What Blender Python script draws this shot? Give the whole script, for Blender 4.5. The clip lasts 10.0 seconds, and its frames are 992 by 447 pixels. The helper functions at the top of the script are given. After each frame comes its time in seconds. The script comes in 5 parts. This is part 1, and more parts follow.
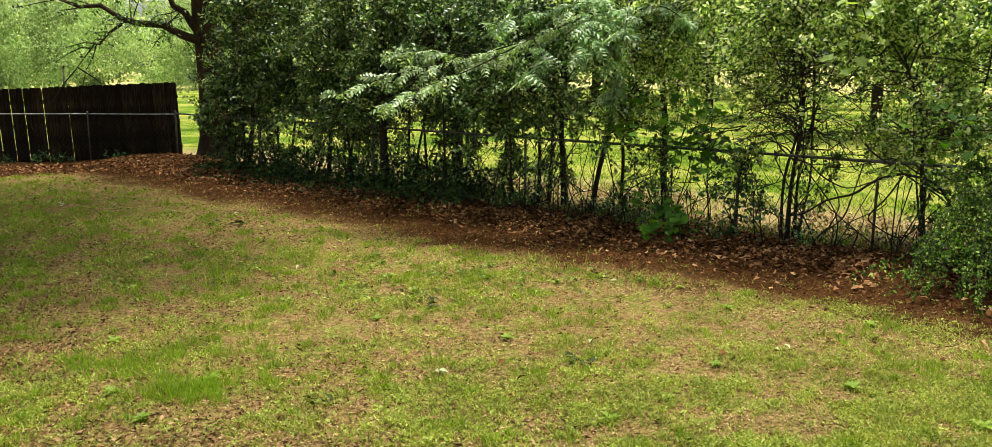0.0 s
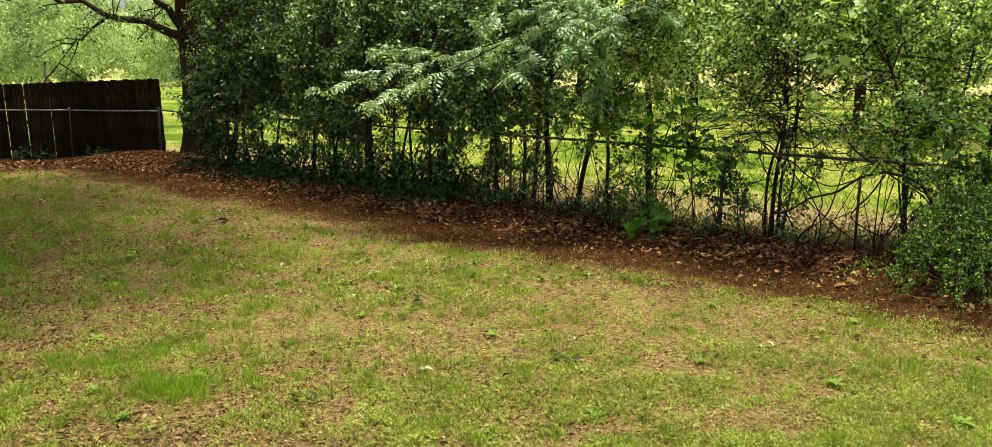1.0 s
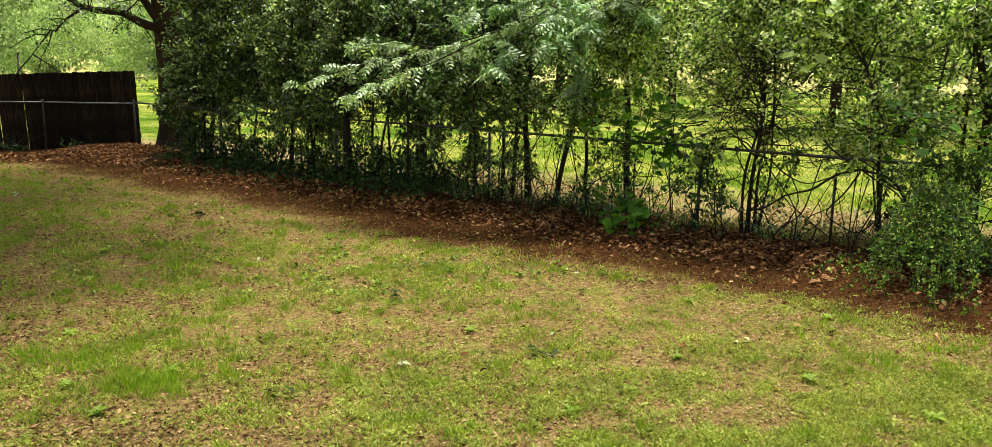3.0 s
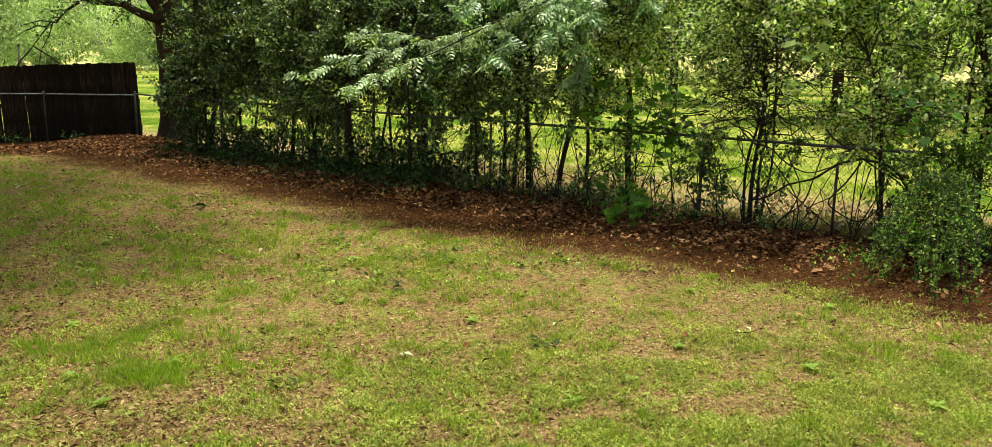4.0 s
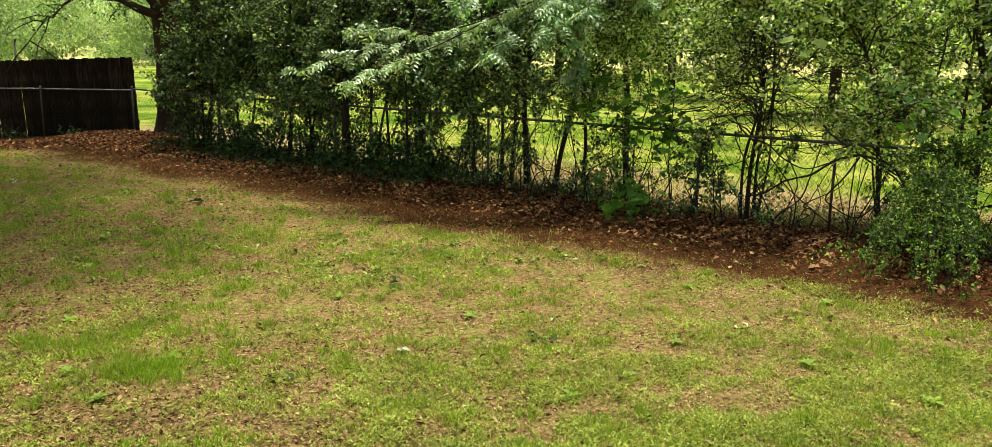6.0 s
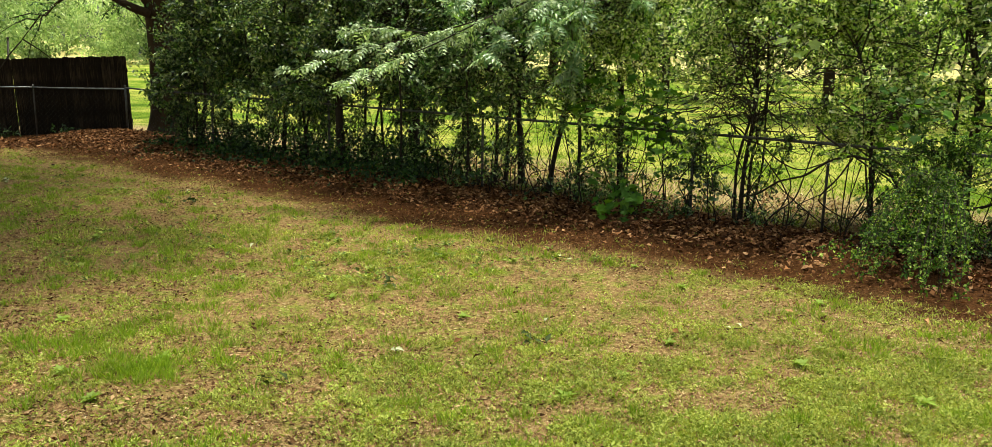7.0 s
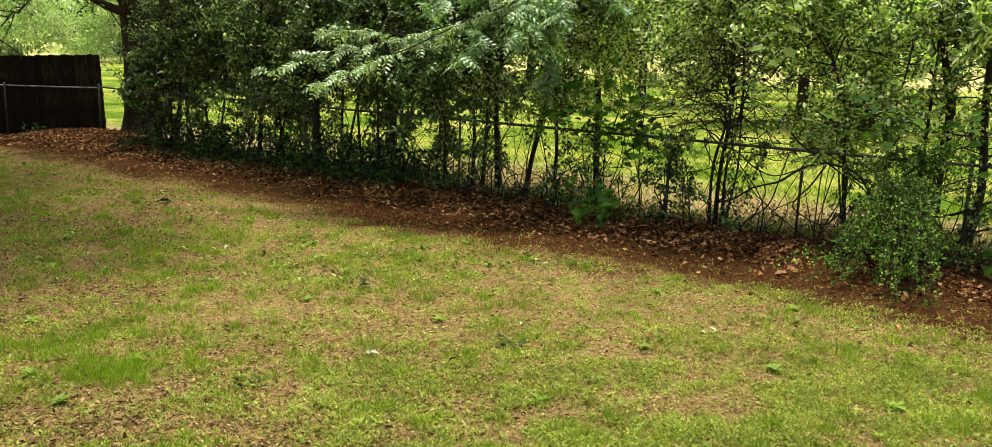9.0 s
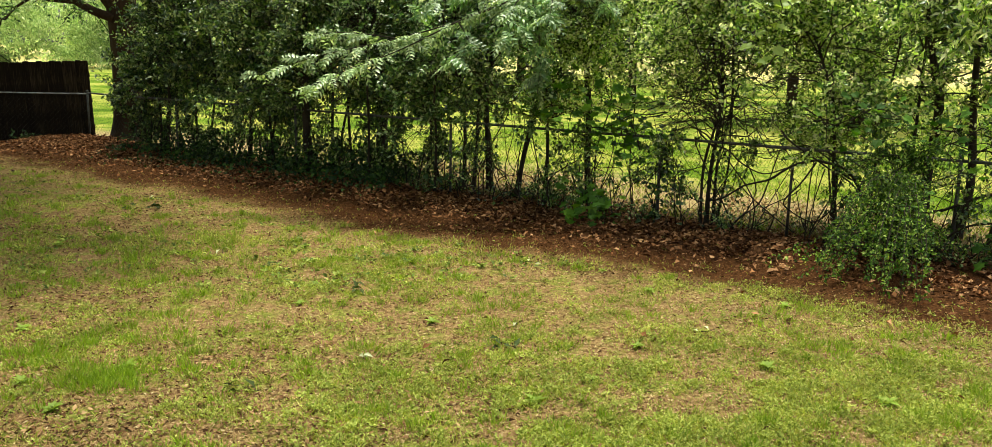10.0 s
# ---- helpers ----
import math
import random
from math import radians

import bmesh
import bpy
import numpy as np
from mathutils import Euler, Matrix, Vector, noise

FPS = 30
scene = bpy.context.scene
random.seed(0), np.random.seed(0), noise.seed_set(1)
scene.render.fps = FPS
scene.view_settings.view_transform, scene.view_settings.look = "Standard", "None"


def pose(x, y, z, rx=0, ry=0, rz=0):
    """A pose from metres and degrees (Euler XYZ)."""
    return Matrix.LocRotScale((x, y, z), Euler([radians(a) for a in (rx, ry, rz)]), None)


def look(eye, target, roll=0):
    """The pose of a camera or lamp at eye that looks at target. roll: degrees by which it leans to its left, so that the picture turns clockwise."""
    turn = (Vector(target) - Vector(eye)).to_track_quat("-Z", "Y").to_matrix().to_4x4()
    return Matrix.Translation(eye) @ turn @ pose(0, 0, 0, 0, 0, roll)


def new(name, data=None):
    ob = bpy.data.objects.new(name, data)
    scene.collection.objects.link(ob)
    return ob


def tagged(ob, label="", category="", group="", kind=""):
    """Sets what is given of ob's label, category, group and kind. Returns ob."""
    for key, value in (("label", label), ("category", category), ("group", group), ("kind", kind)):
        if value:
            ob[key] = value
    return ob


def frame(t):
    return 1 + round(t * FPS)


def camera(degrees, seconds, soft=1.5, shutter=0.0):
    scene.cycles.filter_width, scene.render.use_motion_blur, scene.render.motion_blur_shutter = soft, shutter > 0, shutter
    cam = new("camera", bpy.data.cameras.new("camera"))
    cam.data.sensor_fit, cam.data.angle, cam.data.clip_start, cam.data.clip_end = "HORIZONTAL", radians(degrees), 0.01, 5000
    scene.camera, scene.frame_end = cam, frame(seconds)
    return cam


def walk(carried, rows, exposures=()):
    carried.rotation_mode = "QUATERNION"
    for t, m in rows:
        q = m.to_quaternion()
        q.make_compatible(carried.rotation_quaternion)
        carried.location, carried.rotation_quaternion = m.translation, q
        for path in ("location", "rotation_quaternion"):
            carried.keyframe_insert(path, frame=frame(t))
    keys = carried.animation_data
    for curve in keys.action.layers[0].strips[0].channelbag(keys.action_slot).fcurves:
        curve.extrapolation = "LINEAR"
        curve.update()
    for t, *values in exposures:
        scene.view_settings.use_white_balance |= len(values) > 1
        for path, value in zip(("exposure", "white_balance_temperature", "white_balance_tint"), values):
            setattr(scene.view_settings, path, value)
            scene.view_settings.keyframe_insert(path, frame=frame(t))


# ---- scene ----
cam = camera(58, 10.0, 0.55)
PATH = [
    (0.0, pose(0.004, 0.0, 2.277, 79.873, 0.051, 0.010)),
    (0.5, pose(0.004, 0.0, 2.277, 79.720, -0.034, -0.415)),
    (1.0, pose(0.004, 0.0, 2.277, 79.722, -0.171, -0.912)),
    (1.5, pose(0.004, 0.0, 2.277, 79.647, -0.600, -1.382)),
    (2.0, pose(0.004, 0.0, 2.277, 79.636, -0.671, -1.440)),
    (2.5, pose(0.004, 0.0, 2.277, 79.611, -0.840, -2.154)),
    (4.0, pose(0.004, 0.0, 2.277, 78.819, -0.486, -2.158)),
    (4.5, pose(0.004, 0.0, 2.277, 78.611, -0.542, -2.312)),
    (5.0, pose(0.004, 0.0, 2.277, 78.580, -0.508, -2.298)),
    (5.5, pose(0.004, 0.0, 2.277, 78.541, -0.563, -2.227)),
    (7.0, pose(0.004, 0.0, 2.277, 78.549, -0.775, -2.650)),
    (7.5, pose(0.004, 0.0, 2.277, 78.547, -0.938, -2.844)),
    (8.0, pose(0.004, 0.0, 2.277, 78.548, -1.068, -3.268)),
    (8.5, pose(0.004, 0.0, 2.277, 78.602, -1.440, -3.658)),
    (9.0, pose(0.004, 0.0, 2.277, 78.797, -1.515, -4.037)),
    (9.5, pose(0.004, 0.0, 2.277, 79.008, -1.013, -4.236)),
    (10.0, pose(0.004, 0.0, 2.277, 78.895, -0.894, -4.685)),
]
walk(cam, PATH, [(0.0, 0.94, 6600, -2), (10.0, 0.94, 6600, -2)])
# ---- world, sun, exposure ----
world = bpy.data.worlds.new("overcast_sky")
scene.world = world
world.use_nodes = True
wn = world.node_tree
sky = wn.nodes.new("ShaderNodeTexSky")
sky.sky_type = "NISHITA"
sky.sun_disc = False
sky.sun_elevation = radians(76)
sky.sun_rotation = radians(29)
sky.dust_density = 4.0
veil = wn.nodes.new("ShaderNodeHueSaturation")
veil.inputs["Saturation"].default_value = 0.45
wn.links.new(sky.outputs[0], veil.inputs["Color"])
wn.links.new(veil.outputs[0], wn.nodes["Background"].inputs[0])
wn.nodes["Background"].inputs[1].default_value = 0.108
sun_data = bpy.data.lights.new("sun", "SUN")
sun_data.energy = 3.3
sun_data.angle = radians(12)
sun_data.color = (1.0, 0.95, 0.84)
sun = new("sun", sun_data)
sun.matrix_world = look((2.4, 4.4, 20), (0, 0, 0))

# ---- mesh tools ----
RNG = np.random.default_rng(7)


def hash2(ix, iy, seed):
    h = np.sin(ix * 127.1 + iy * 311.7 + seed * 74.7) * 43758.5453
    return h - np.floor(h)


def vnoise(x, y, seed=0):
    """Smooth value noise, 0 to 1."""
    x, y = np.asarray(x, float), np.asarray(y, float)
    ix, iy = np.floor(x), np.floor(y)
    fx, fy = x - ix, y - iy
    fx, fy = fx * fx * (3 - 2 * fx), fy * fy * (3 - 2 * fy)
    a, b = hash2(ix, iy, seed), hash2(ix + 1, iy, seed)
    c, d = hash2(ix, iy + 1, seed), hash2(ix + 1, iy + 1, seed)
    return (a * (1 - fx) + b * fx) * (1 - fy) + (c * (1 - fx) + d * fx) * fy


def fbm(x, y, seed=0):
    return 0.5 * vnoise(x, y, seed) + 0.3 * vnoise(2.1 * x, 2.1 * y, seed + 1) + 0.2 * vnoise(4.3 * x, 4.3 * y, seed + 2)


# The fence line: from its far corner towards the near end, and the way out of it into the yard.
FENCE_A = np.array([-7.3, 20.6])
FENCE_U = np.array([0.753, -0.658])
FENCE_N = np.array([-0.658, -0.753])


def off_fence(x, y):
    """Metres from the hedge fence into the yard."""
    return (np.asarray(x) - FENCE_A[0]) * FENCE_N[0] + (np.asarray(y) - FENCE_A[1]) * FENCE_N[1]


def yard_depth(x, y):
    """Metres into the yard from the nearer of the two fences."""
    return np.minimum(off_fence(x, y), 20.9 - np.asarray(y))


def on_line(s, off=0.0):
    """The point s metres along the fence from its corner, off metres into the yard."""
    p = FENCE_A + FENCE_U * s + FENCE_N * off
    return float(p[0]), float(p[1])


def height(x, y):
    x, y = np.asarray(x, float), np.asarray(y, float)
    near = np.exp(-(x * x + (y - 12) ** 2) / 900)
    z = near * (0.10 * (vnoise(x / 4.1, y / 4.1, 3) - 0.5) + 0.035 * (vnoise(x / 0.9, y / 0.9, 4) - 0.5) + 0.014 * (vnoise(x / 0.25, y / 0.25, 5) - 0.5))
    z = z + 0.05 * np.exp(-((off_fence(x, y) - 0.5) / 0.8) ** 2)
    return z + 0.16 * np.exp(-((x + 7.6) ** 2 + (y - 20.2) ** 2) / 1.6)


def raw_mesh(name, verts, tris=None, quads=None, mats=(), smooth=False, index=None):
    """A mesh from arrays of corners, triangles and quads."""
    verts = np.asarray(verts, np.float32).reshape(-1, 3)
    tris = np.zeros((0, 3), np.int32) if tris is None else np.asarray(tris, np.int32).reshape(-1, 3)
    quads = np.zeros((0, 4), np.int32) if quads is None else np.asarray(quads, np.int32).reshape(-1, 4)
    me = bpy.data.meshes.new(name)
    me.vertices.add(len(verts))
    me.vertices.foreach_set("co", verts.ravel())
    loops = np.concatenate([tris.ravel(), quads.ravel()])
    me.loops.add(len(loops))
    me.loops.foreach_set("vertex_index", loops)
    nt, nq = len(tris), len(quads)
    me.polygons.add(nt + nq)
    starts = np.concatenate([np.arange(nt) * 3, nt * 3 + np.arange(nq) * 4]).astype(np.int32)
    me.polygons.foreach_set("loop_start", starts)
    if smooth:
        me.polygons.foreach_set("use_smooth", np.ones(nt + nq, bool))
    for m in mats:
        me.materials.append(m)
    if index is not None:
        me.polygons.foreach_set("material_index", np.asarray(index, np.int32))
    me.update(calc_edges=True)
    me.validate()
    return me


def mesh_part(name, me, parent=None, label=""):
    ob = new(name, me)
    if parent is not None:
        ob.parent = parent
    if label:
        tagged(ob, label)
    return ob


def empty(name, x=0.0, y=0.0, z=0.0, label="", category="", group=""):
    ob = new(name)
    ob.location = (x, y, z)
    ob.empty_display_size = 0.2
    return tagged(ob, label, category, group)


class Tubes:
    """Gathers tapered, bent tubes into one mesh."""

    def __init__(self):
        self.v, self.q, self.t, self.n = [], [], [], 0

    def add(self, pts, radii, sides=6, rough=0.0, cap=True):
        pts = np.asarray(pts, float)
        k = len(pts)
        tan = np.gradient(pts, axis=0)
        tan /= np.linalg.norm(tan, axis=1)[:, None] + 1e-9
        up = np.array([0.0, 0.0, 1.0]) if abs(tan[0][2]) < 0.9 else np.array([1.0, 0.0, 0.0])
        a = np.cross(tan, up)
        a /= np.linalg.norm(a, axis=1)[:, None] + 1e-9
        b = np.cross(tan, a)
        ang = np.arange(sides) * 2 * np.pi / sides
        r = np.asarray(radii, float)[:, None] * np.ones((k, sides))
        if rough:
            r = r * (1 + rough * (RNG.random((k, sides)) - 0.5))
        ring = pts[:, None, :] + r[:, :, None] * (np.cos(ang)[None, :, None] * a[:, None, :] + np.sin(ang)[None, :, None] * b[:, None, :])
        self.v.append(ring.reshape(-1, 3))
        i = np.arange(k - 1)[:, None] * sides
        j = np.arange(sides)[None, :]
        j2 = (j + 1) % sides
        f = np.stack([i + j, i + j2, i + sides + j2, i + sides + j], -1).reshape(-1, 4)
        self.q.append(f + self.n)
        if cap:
            for base, flip in ((0, True), ((k - 1) * sides, False)):
                fan = [[base, base + m, base + m + 1] for m in range(1, sides - 1)]
                fan = np.array(fan, np.int32)
                self.t.append((fan[:, ::-1] if flip else fan) + self.n)
        self.n += k * sides

    def mesh(self, name, mat, smooth=True):
        return raw_mesh(name, np.concatenate(self.v), np.concatenate(self.t) if self.t else None, np.concatenate(self.q), (mat,), smooth)


def unit(v):
    v = np.asarray(v, float)
    return v / (np.linalg.norm(v, axis=-1, keepdims=True) + 1e-9)


def kites(pos, way, up, length, width, fold=0.25, droop=0.15):
    """Corners and faces of folded leaf blades: pos is each one's stalk end, way its direction, up its face."""
    n = len(pos)
    way = unit(way)
    side = unit(np.cross(way, up))
    nor = np.cross(side, way)
    L, W = np.broadcast_to(length, n)[:, None], np.broadcast_to(width, n)[:, None]
    mid = pos + way * L * 0.42
    lift = nor * W * fold
    v = np.stack([pos, mid + side * W * 0.5 + lift, pos + way * L - nor * L * droop, mid - side * W * 0.5 + lift, mid], 1)
    b = np.arange(n)[:, None] * 5
    f = np.concatenate([b + [0, 1, 4], b + [4, 1, 2], b + [0, 4, 3], b + [4, 2, 3]], 0)
    return v.reshape(-1, 3), f


def flat_kites(pos, way, up, length, width, fold=0.25):
    """The same with two triangles a leaf."""
    n = len(pos)
    way = unit(way)
    side = unit(np.cross(way, up))
    nor = np.cross(side, way)
    L, W = np.broadcast_to(length, n)[:, None], np.broadcast_to(width, n)[:, None]
    mid = pos + way * L * 0.45
    v = np.stack([pos, mid + side * W * 0.5 + nor * W * fold, pos + way * L, mid - side * W * 0.5 + nor * W * fold], 1)
    b = np.arange(n)[:, None] * 4
    f = np.concatenate([b + [0, 1, 2], b + [0, 2, 3]], 0)
    return v.reshape(-1, 3), f


# ---- materials ----
def material(name):
    m = bpy.data.materials.new(name)
    m.use_nodes = True
    return m, m.node_tree, m.node_tree.nodes["Principled BSDF"]


def ramp_node(nt, stops):
    r = nt.nodes.new("ShaderNodeValToRGB")
    while len(r.color_ramp.elements) < len(stops):
        r.color_ramp.elements.new(0.5)
    for e, (p, c) in zip(r.color_ramp.elements, stops):
        e.position, e.color = p, (*c, 1)
    return r


def noise_node(nt, scale, detail=6, rough=0.6, coord=None):
    n = nt.nodes.new("ShaderNodeTexNoise")
    n.inputs["Scale"].default_value, n.inputs["Detail"].default_value, n.inputs["Roughness"].default_value = scale, detail, rough
    if coord is not None:
        nt.links.new(coord, n.inputs["Vector"])
    return n


def bump_to(nt, bsdf, source, strength, distance):
    b = nt.nodes.new("ShaderNodeBump")
    b.inputs["Strength"].default_value, b.inputs["Distance"].default_value = strength, distance
    nt.links.new(source, b.inputs["Height"])
    nt.links.new(b.outputs[0], bsdf.inputs["Normal"])


def leaf_material(name, stops, rough=0.45, thin=0.35, glow=(1.25, 1.3, 0.5), island=True, sheen=0.5, uneven=0.35, lump=1.8):
    """A leaf: each one of its own shade, glossy above, letting some light through."""
    m, nt, bsdf = material(name)
    if island:
        src = nt.nodes.new("ShaderNodeNewGeometry").outputs["Random Per Island"]
    else:
        src = nt.nodes.new("ShaderNodeObjectInfo").outputs["Random"]
    r = ramp_node(nt, stops)
    nt.links.new(src, r.inputs[0])
    geo = nt.nodes.new("ShaderNodeNewGeometry")
    patch = noise_node(nt, lump, 3, 0.5, geo.outputs["Position"])
    hs = nt.nodes.new("ShaderNodeHueSaturation")
    mp = nt.nodes.new("ShaderNodeMapRange")
    mp.inputs[1].default_value, mp.inputs[2].default_value, mp.inputs[3].default_value, mp.inputs[4].default_value = 0.32, 0.68, 1 - uneven, 1 + uneven
    nt.links.new(patch.outputs[0], mp.inputs[0])
    nt.links.new(mp.outputs[0], hs.inputs["Value"])
    nt.links.new(r.outputs[0], hs.inputs["Color"])
    nt.links.new(hs.outputs[0], bsdf.inputs["Base Color"])
    bsdf.inputs["Roughness"].default_value = rough
    bsdf.inputs["Specular IOR Level"].default_value = sheen
    tr = nt.nodes.new("ShaderNodeBsdfTranslucent")
    tint = nt.nodes.new("ShaderNodeMix")
    tint.data_type, tint.blend_type = "RGBA", "MULTIPLY"
    tint.inputs[0].default_value = 1.0
    tint.inputs[7].default_value = (*glow, 1)
    nt.links.new(hs.outputs[0], tint.inputs[6])
    nt.links.new(tint.outputs[2], tr.inputs[0])
    mix = nt.nodes.new("ShaderNodeMixShader")
    mix.inputs[0].default_value = thin
    out = nt.nodes["Material Output"]
    nt.links.new(bsdf.outputs[0], mix.inputs[1])
    nt.links.new(tr.outputs[0], mix.inputs[2])
    nt.links.new(mix.outputs[0], out.inputs[0])
    return m


def bark_material(name, dark, light, scale=14.0, depth=0.02):
    m, nt, bsdf = material(name)
    tc = nt.nodes.new("ShaderNodeTexCoord")
    mp = nt.nodes.new("ShaderNodeMapping")
    mp.inputs["Scale"].default_value = (1, 1, 0.22)
    nt.links.new(tc.outputs["Object"], mp.inputs[0])
    n = noise_node(nt, scale, 8, 0.7, mp.outputs[0])
    big = noise_node(nt, 2.2, 4, 0.5, tc.outputs["Object"])
    add = nt.nodes.new("ShaderNodeMath")
    add.operation = "MULTIPLY_ADD"
    add.inputs[1].default_value = 0.5
    nt.links.new(big.outputs[0], add.inputs[0])
    nt.links.new(n.outputs[0], add.inputs[2])
    r = ramp_node(nt, [(0.45, dark), (0.68, [(a + b) / 2 for a, b in zip(dark, light)]), (0.95, light)])
    nt.links.new(add.outputs[0], r.inputs[0])
    nt.links.new(r.outputs[0], bsdf.inputs["Base Color"])
    bsdf.inputs["Roughness"].default_value = 0.9
    bsdf.inputs["Specular IOR Level"].default_value = 0.12
    bump_to(nt, bsdf, n.outputs[0], 0.9, depth)
    return m


def ground_material():
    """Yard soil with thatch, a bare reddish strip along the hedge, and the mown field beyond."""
    m, nt, bsdf = material("yard_soil_and_field")
    geo = nt.nodes.new("ShaderNodeNewGeometry")
    pos = geo.outputs["Position"]
    dot = nt.nodes.new("ShaderNodeVectorMath")
    dot.operation = "DOT_PRODUCT"
    dot.inputs[1].default_value = (FENCE_N[0], FENCE_N[1], 0)
    nt.links.new(pos, dot.inputs[0])
    sub = nt.nodes.new("ShaderNodeMath")
    sub.operation = "SUBTRACT"
    sub.inputs[1].default_value = float(FENCE_A @ FENCE_N)
    nt.links.new(dot.outputs["Value"], sub.inputs[0])
    sep = nt.nodes.new("ShaderNodeSeparateXYZ")
    nt.links.new(pos, sep.inputs[0])
    fro = nt.nodes.new("ShaderNodeMath")
    fro.operation = "SUBTRACT"
    fro.inputs[0].default_value = 20.9
    nt.links.new(sep.outputs["Y"], fro.inputs[1])
    depth = nt.nodes.new("ShaderNodeMath")
    depth.operation = "MINIMUM"
    nt.links.new(sub.outputs[0], depth.inputs[0])
    nt.links.new(fro.outputs[0], depth.inputs[1])
    wob = noise_node(nt, 0.9, 5, 0.6, pos)
    fine = noise_node(nt, 22, 8, 0.75, pos)
    mid = noise_node(nt, 3.2, 6, 0.65, pos)
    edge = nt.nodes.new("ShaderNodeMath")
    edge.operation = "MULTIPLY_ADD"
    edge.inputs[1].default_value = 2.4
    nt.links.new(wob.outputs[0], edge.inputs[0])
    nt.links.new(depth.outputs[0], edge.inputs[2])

    def ranged(src, lo, hi):
        k = nt.nodes.new("ShaderNodeMapRange")
        k.interpolation_type = "SMOOTHSTEP"
        k.inputs[1].default_value, k.inputs[2].default_value = lo, hi
        nt.links.new(src, k.inputs[0])
        return k.outputs[0]

    def mixed(fac, a, b):
        k = nt.nodes.new("ShaderNodeMix")
        k.data_type = "RGBA"
        nt.links.new(fac, k.inputs[0])
        nt.links.new(a, k.inputs[6])
        nt.links.new(b, k.inputs[7])
        return k.outputs[2]

    soil = ramp_node(nt, [(0.3, (0.05, 0.026, 0.01)), (0.45, (0.18, 0.105, 0.044)), (0.58, (0.34, 0.22, 0.098)), (0.85, (0.56, 0.42, 0.21))])
    nt.links.new(fine.outputs[0], soil.inputs[0])
    green = ramp_node(nt, [(0.3, (0.07, 0.075, 0.015)), (0.5, (0.19, 0.205, 0.035)), (0.72, (0.36, 0.36, 0.08))])
    nt.links.new(fine.outputs[0], green.inputs[0])
    lawn = mixed(ranged(mid.outputs[0], 0.46, 0.66), soil.outputs[0], green.outputs[0])
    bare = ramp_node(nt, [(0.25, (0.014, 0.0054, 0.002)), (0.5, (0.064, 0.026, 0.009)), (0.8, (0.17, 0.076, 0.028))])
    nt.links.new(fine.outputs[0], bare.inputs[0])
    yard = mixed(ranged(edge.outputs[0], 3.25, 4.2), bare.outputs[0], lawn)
    far = noise_node(nt, 0.3, 6, 0.65, pos)
    field = ramp_node(nt, [(0.72, (0.04, 0.085, 0.007)), (0.88, (0.115, 0.18, 0.014)), (1.0, (0.32, 0.31, 0.065))])
    fm = nt.nodes.new("ShaderNodeMath")
    fm.operation = "MULTIPLY_ADD"
    fm.inputs[1].default_value = 0.4
    fm2 = nt.nodes.new("ShaderNodeMath")
    fm2.operation = "MULTIPLY_ADD"
    fm2.inputs[1].default_value = 0.45
    nt.links.new(mid.outputs[0], fm2.inputs[0])
    nt.links.new(far.outputs[0], fm2.inputs[2])
    nt.links.new(fine.outputs[0], fm.inputs[0])
    nt.links.new(fm2.outputs[0], fm.inputs[2])
    nt.links.new(fm.outputs[0], field.inputs[0])
    dry = ramp_node(nt, [(0.3, (0.14, 0.085, 0.042)), (0.5, (0.36, 0.25, 0.13)), (0.64, (0.2, 0.24, 0.04))])
    nt.links.new(fine.outputs[0], dry.inputs[0])
    verge = nt.nodes.new("ShaderNodeMath")
    verge.operation = "MULTIPLY_ADD"
    verge.inputs[1].default_value = 3.0
    nt.links.new(mid.outputs[0], verge.inputs[0])
    nt.links.new(depth.outputs[0], verge.inputs[2])
    hay = ramp_node(nt, [(0.72, (0.24, 0.25, 0.05)), (0.88, (0.44, 0.37, 0.13)), (1.0, (0.58, 0.48, 0.22))])
    nt.links.new(fm.outputs[0], hay.inputs[0])
    away = nt.nodes.new("ShaderNodeMath")
    away.operation = "MULTIPLY_ADD"
    away.inputs[1].default_value = 24.0
    nt.links.new(far.outputs[0], away.inputs[0])
    nt.links.new(depth.outputs[0], away.inputs[2])
    field_all = mixed(ranged(away.outputs[0], -60, -38), hay.outputs[0], field.outputs[0])
    beyond = mixed(ranged(verge.outputs[0], -2.9, -1.1), field_all, dry.outputs[0])
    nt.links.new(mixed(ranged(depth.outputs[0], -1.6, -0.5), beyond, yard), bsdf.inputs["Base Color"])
    bsdf.inputs["Roughness"].default_value = 0.95
    bsdf.inputs["Specular IOR Level"].default_value = 0.03
    bump_to(nt, bsdf, fine.outputs[0], 1.0, 0.04)
    return m


def metal_material(name, base, rough):
    m, nt, bsdf = material(name)
    tc = nt.nodes.new("ShaderNodeTexCoord")
    n = noise_node(nt, 9, 6, 0.6, tc.outputs["Object"])
    r = ramp_node(nt, [(0.35, [c * 0.45 for c in base]), (0.55, base), (0.8, [min(1, c * 1.25) for c in base])])
    nt.links.new(n.outputs[0], r.inputs[0])
    nt.links.new(r.outputs[0], bsdf.inputs["Base Color"])
    bsdf.inputs["Metallic"].default_value = 0.6
    bsdf.inputs["Roughness"].default_value = rough
    bump_to(nt, bsdf, n.outputs[0], 0.2, 0.003)
    return m


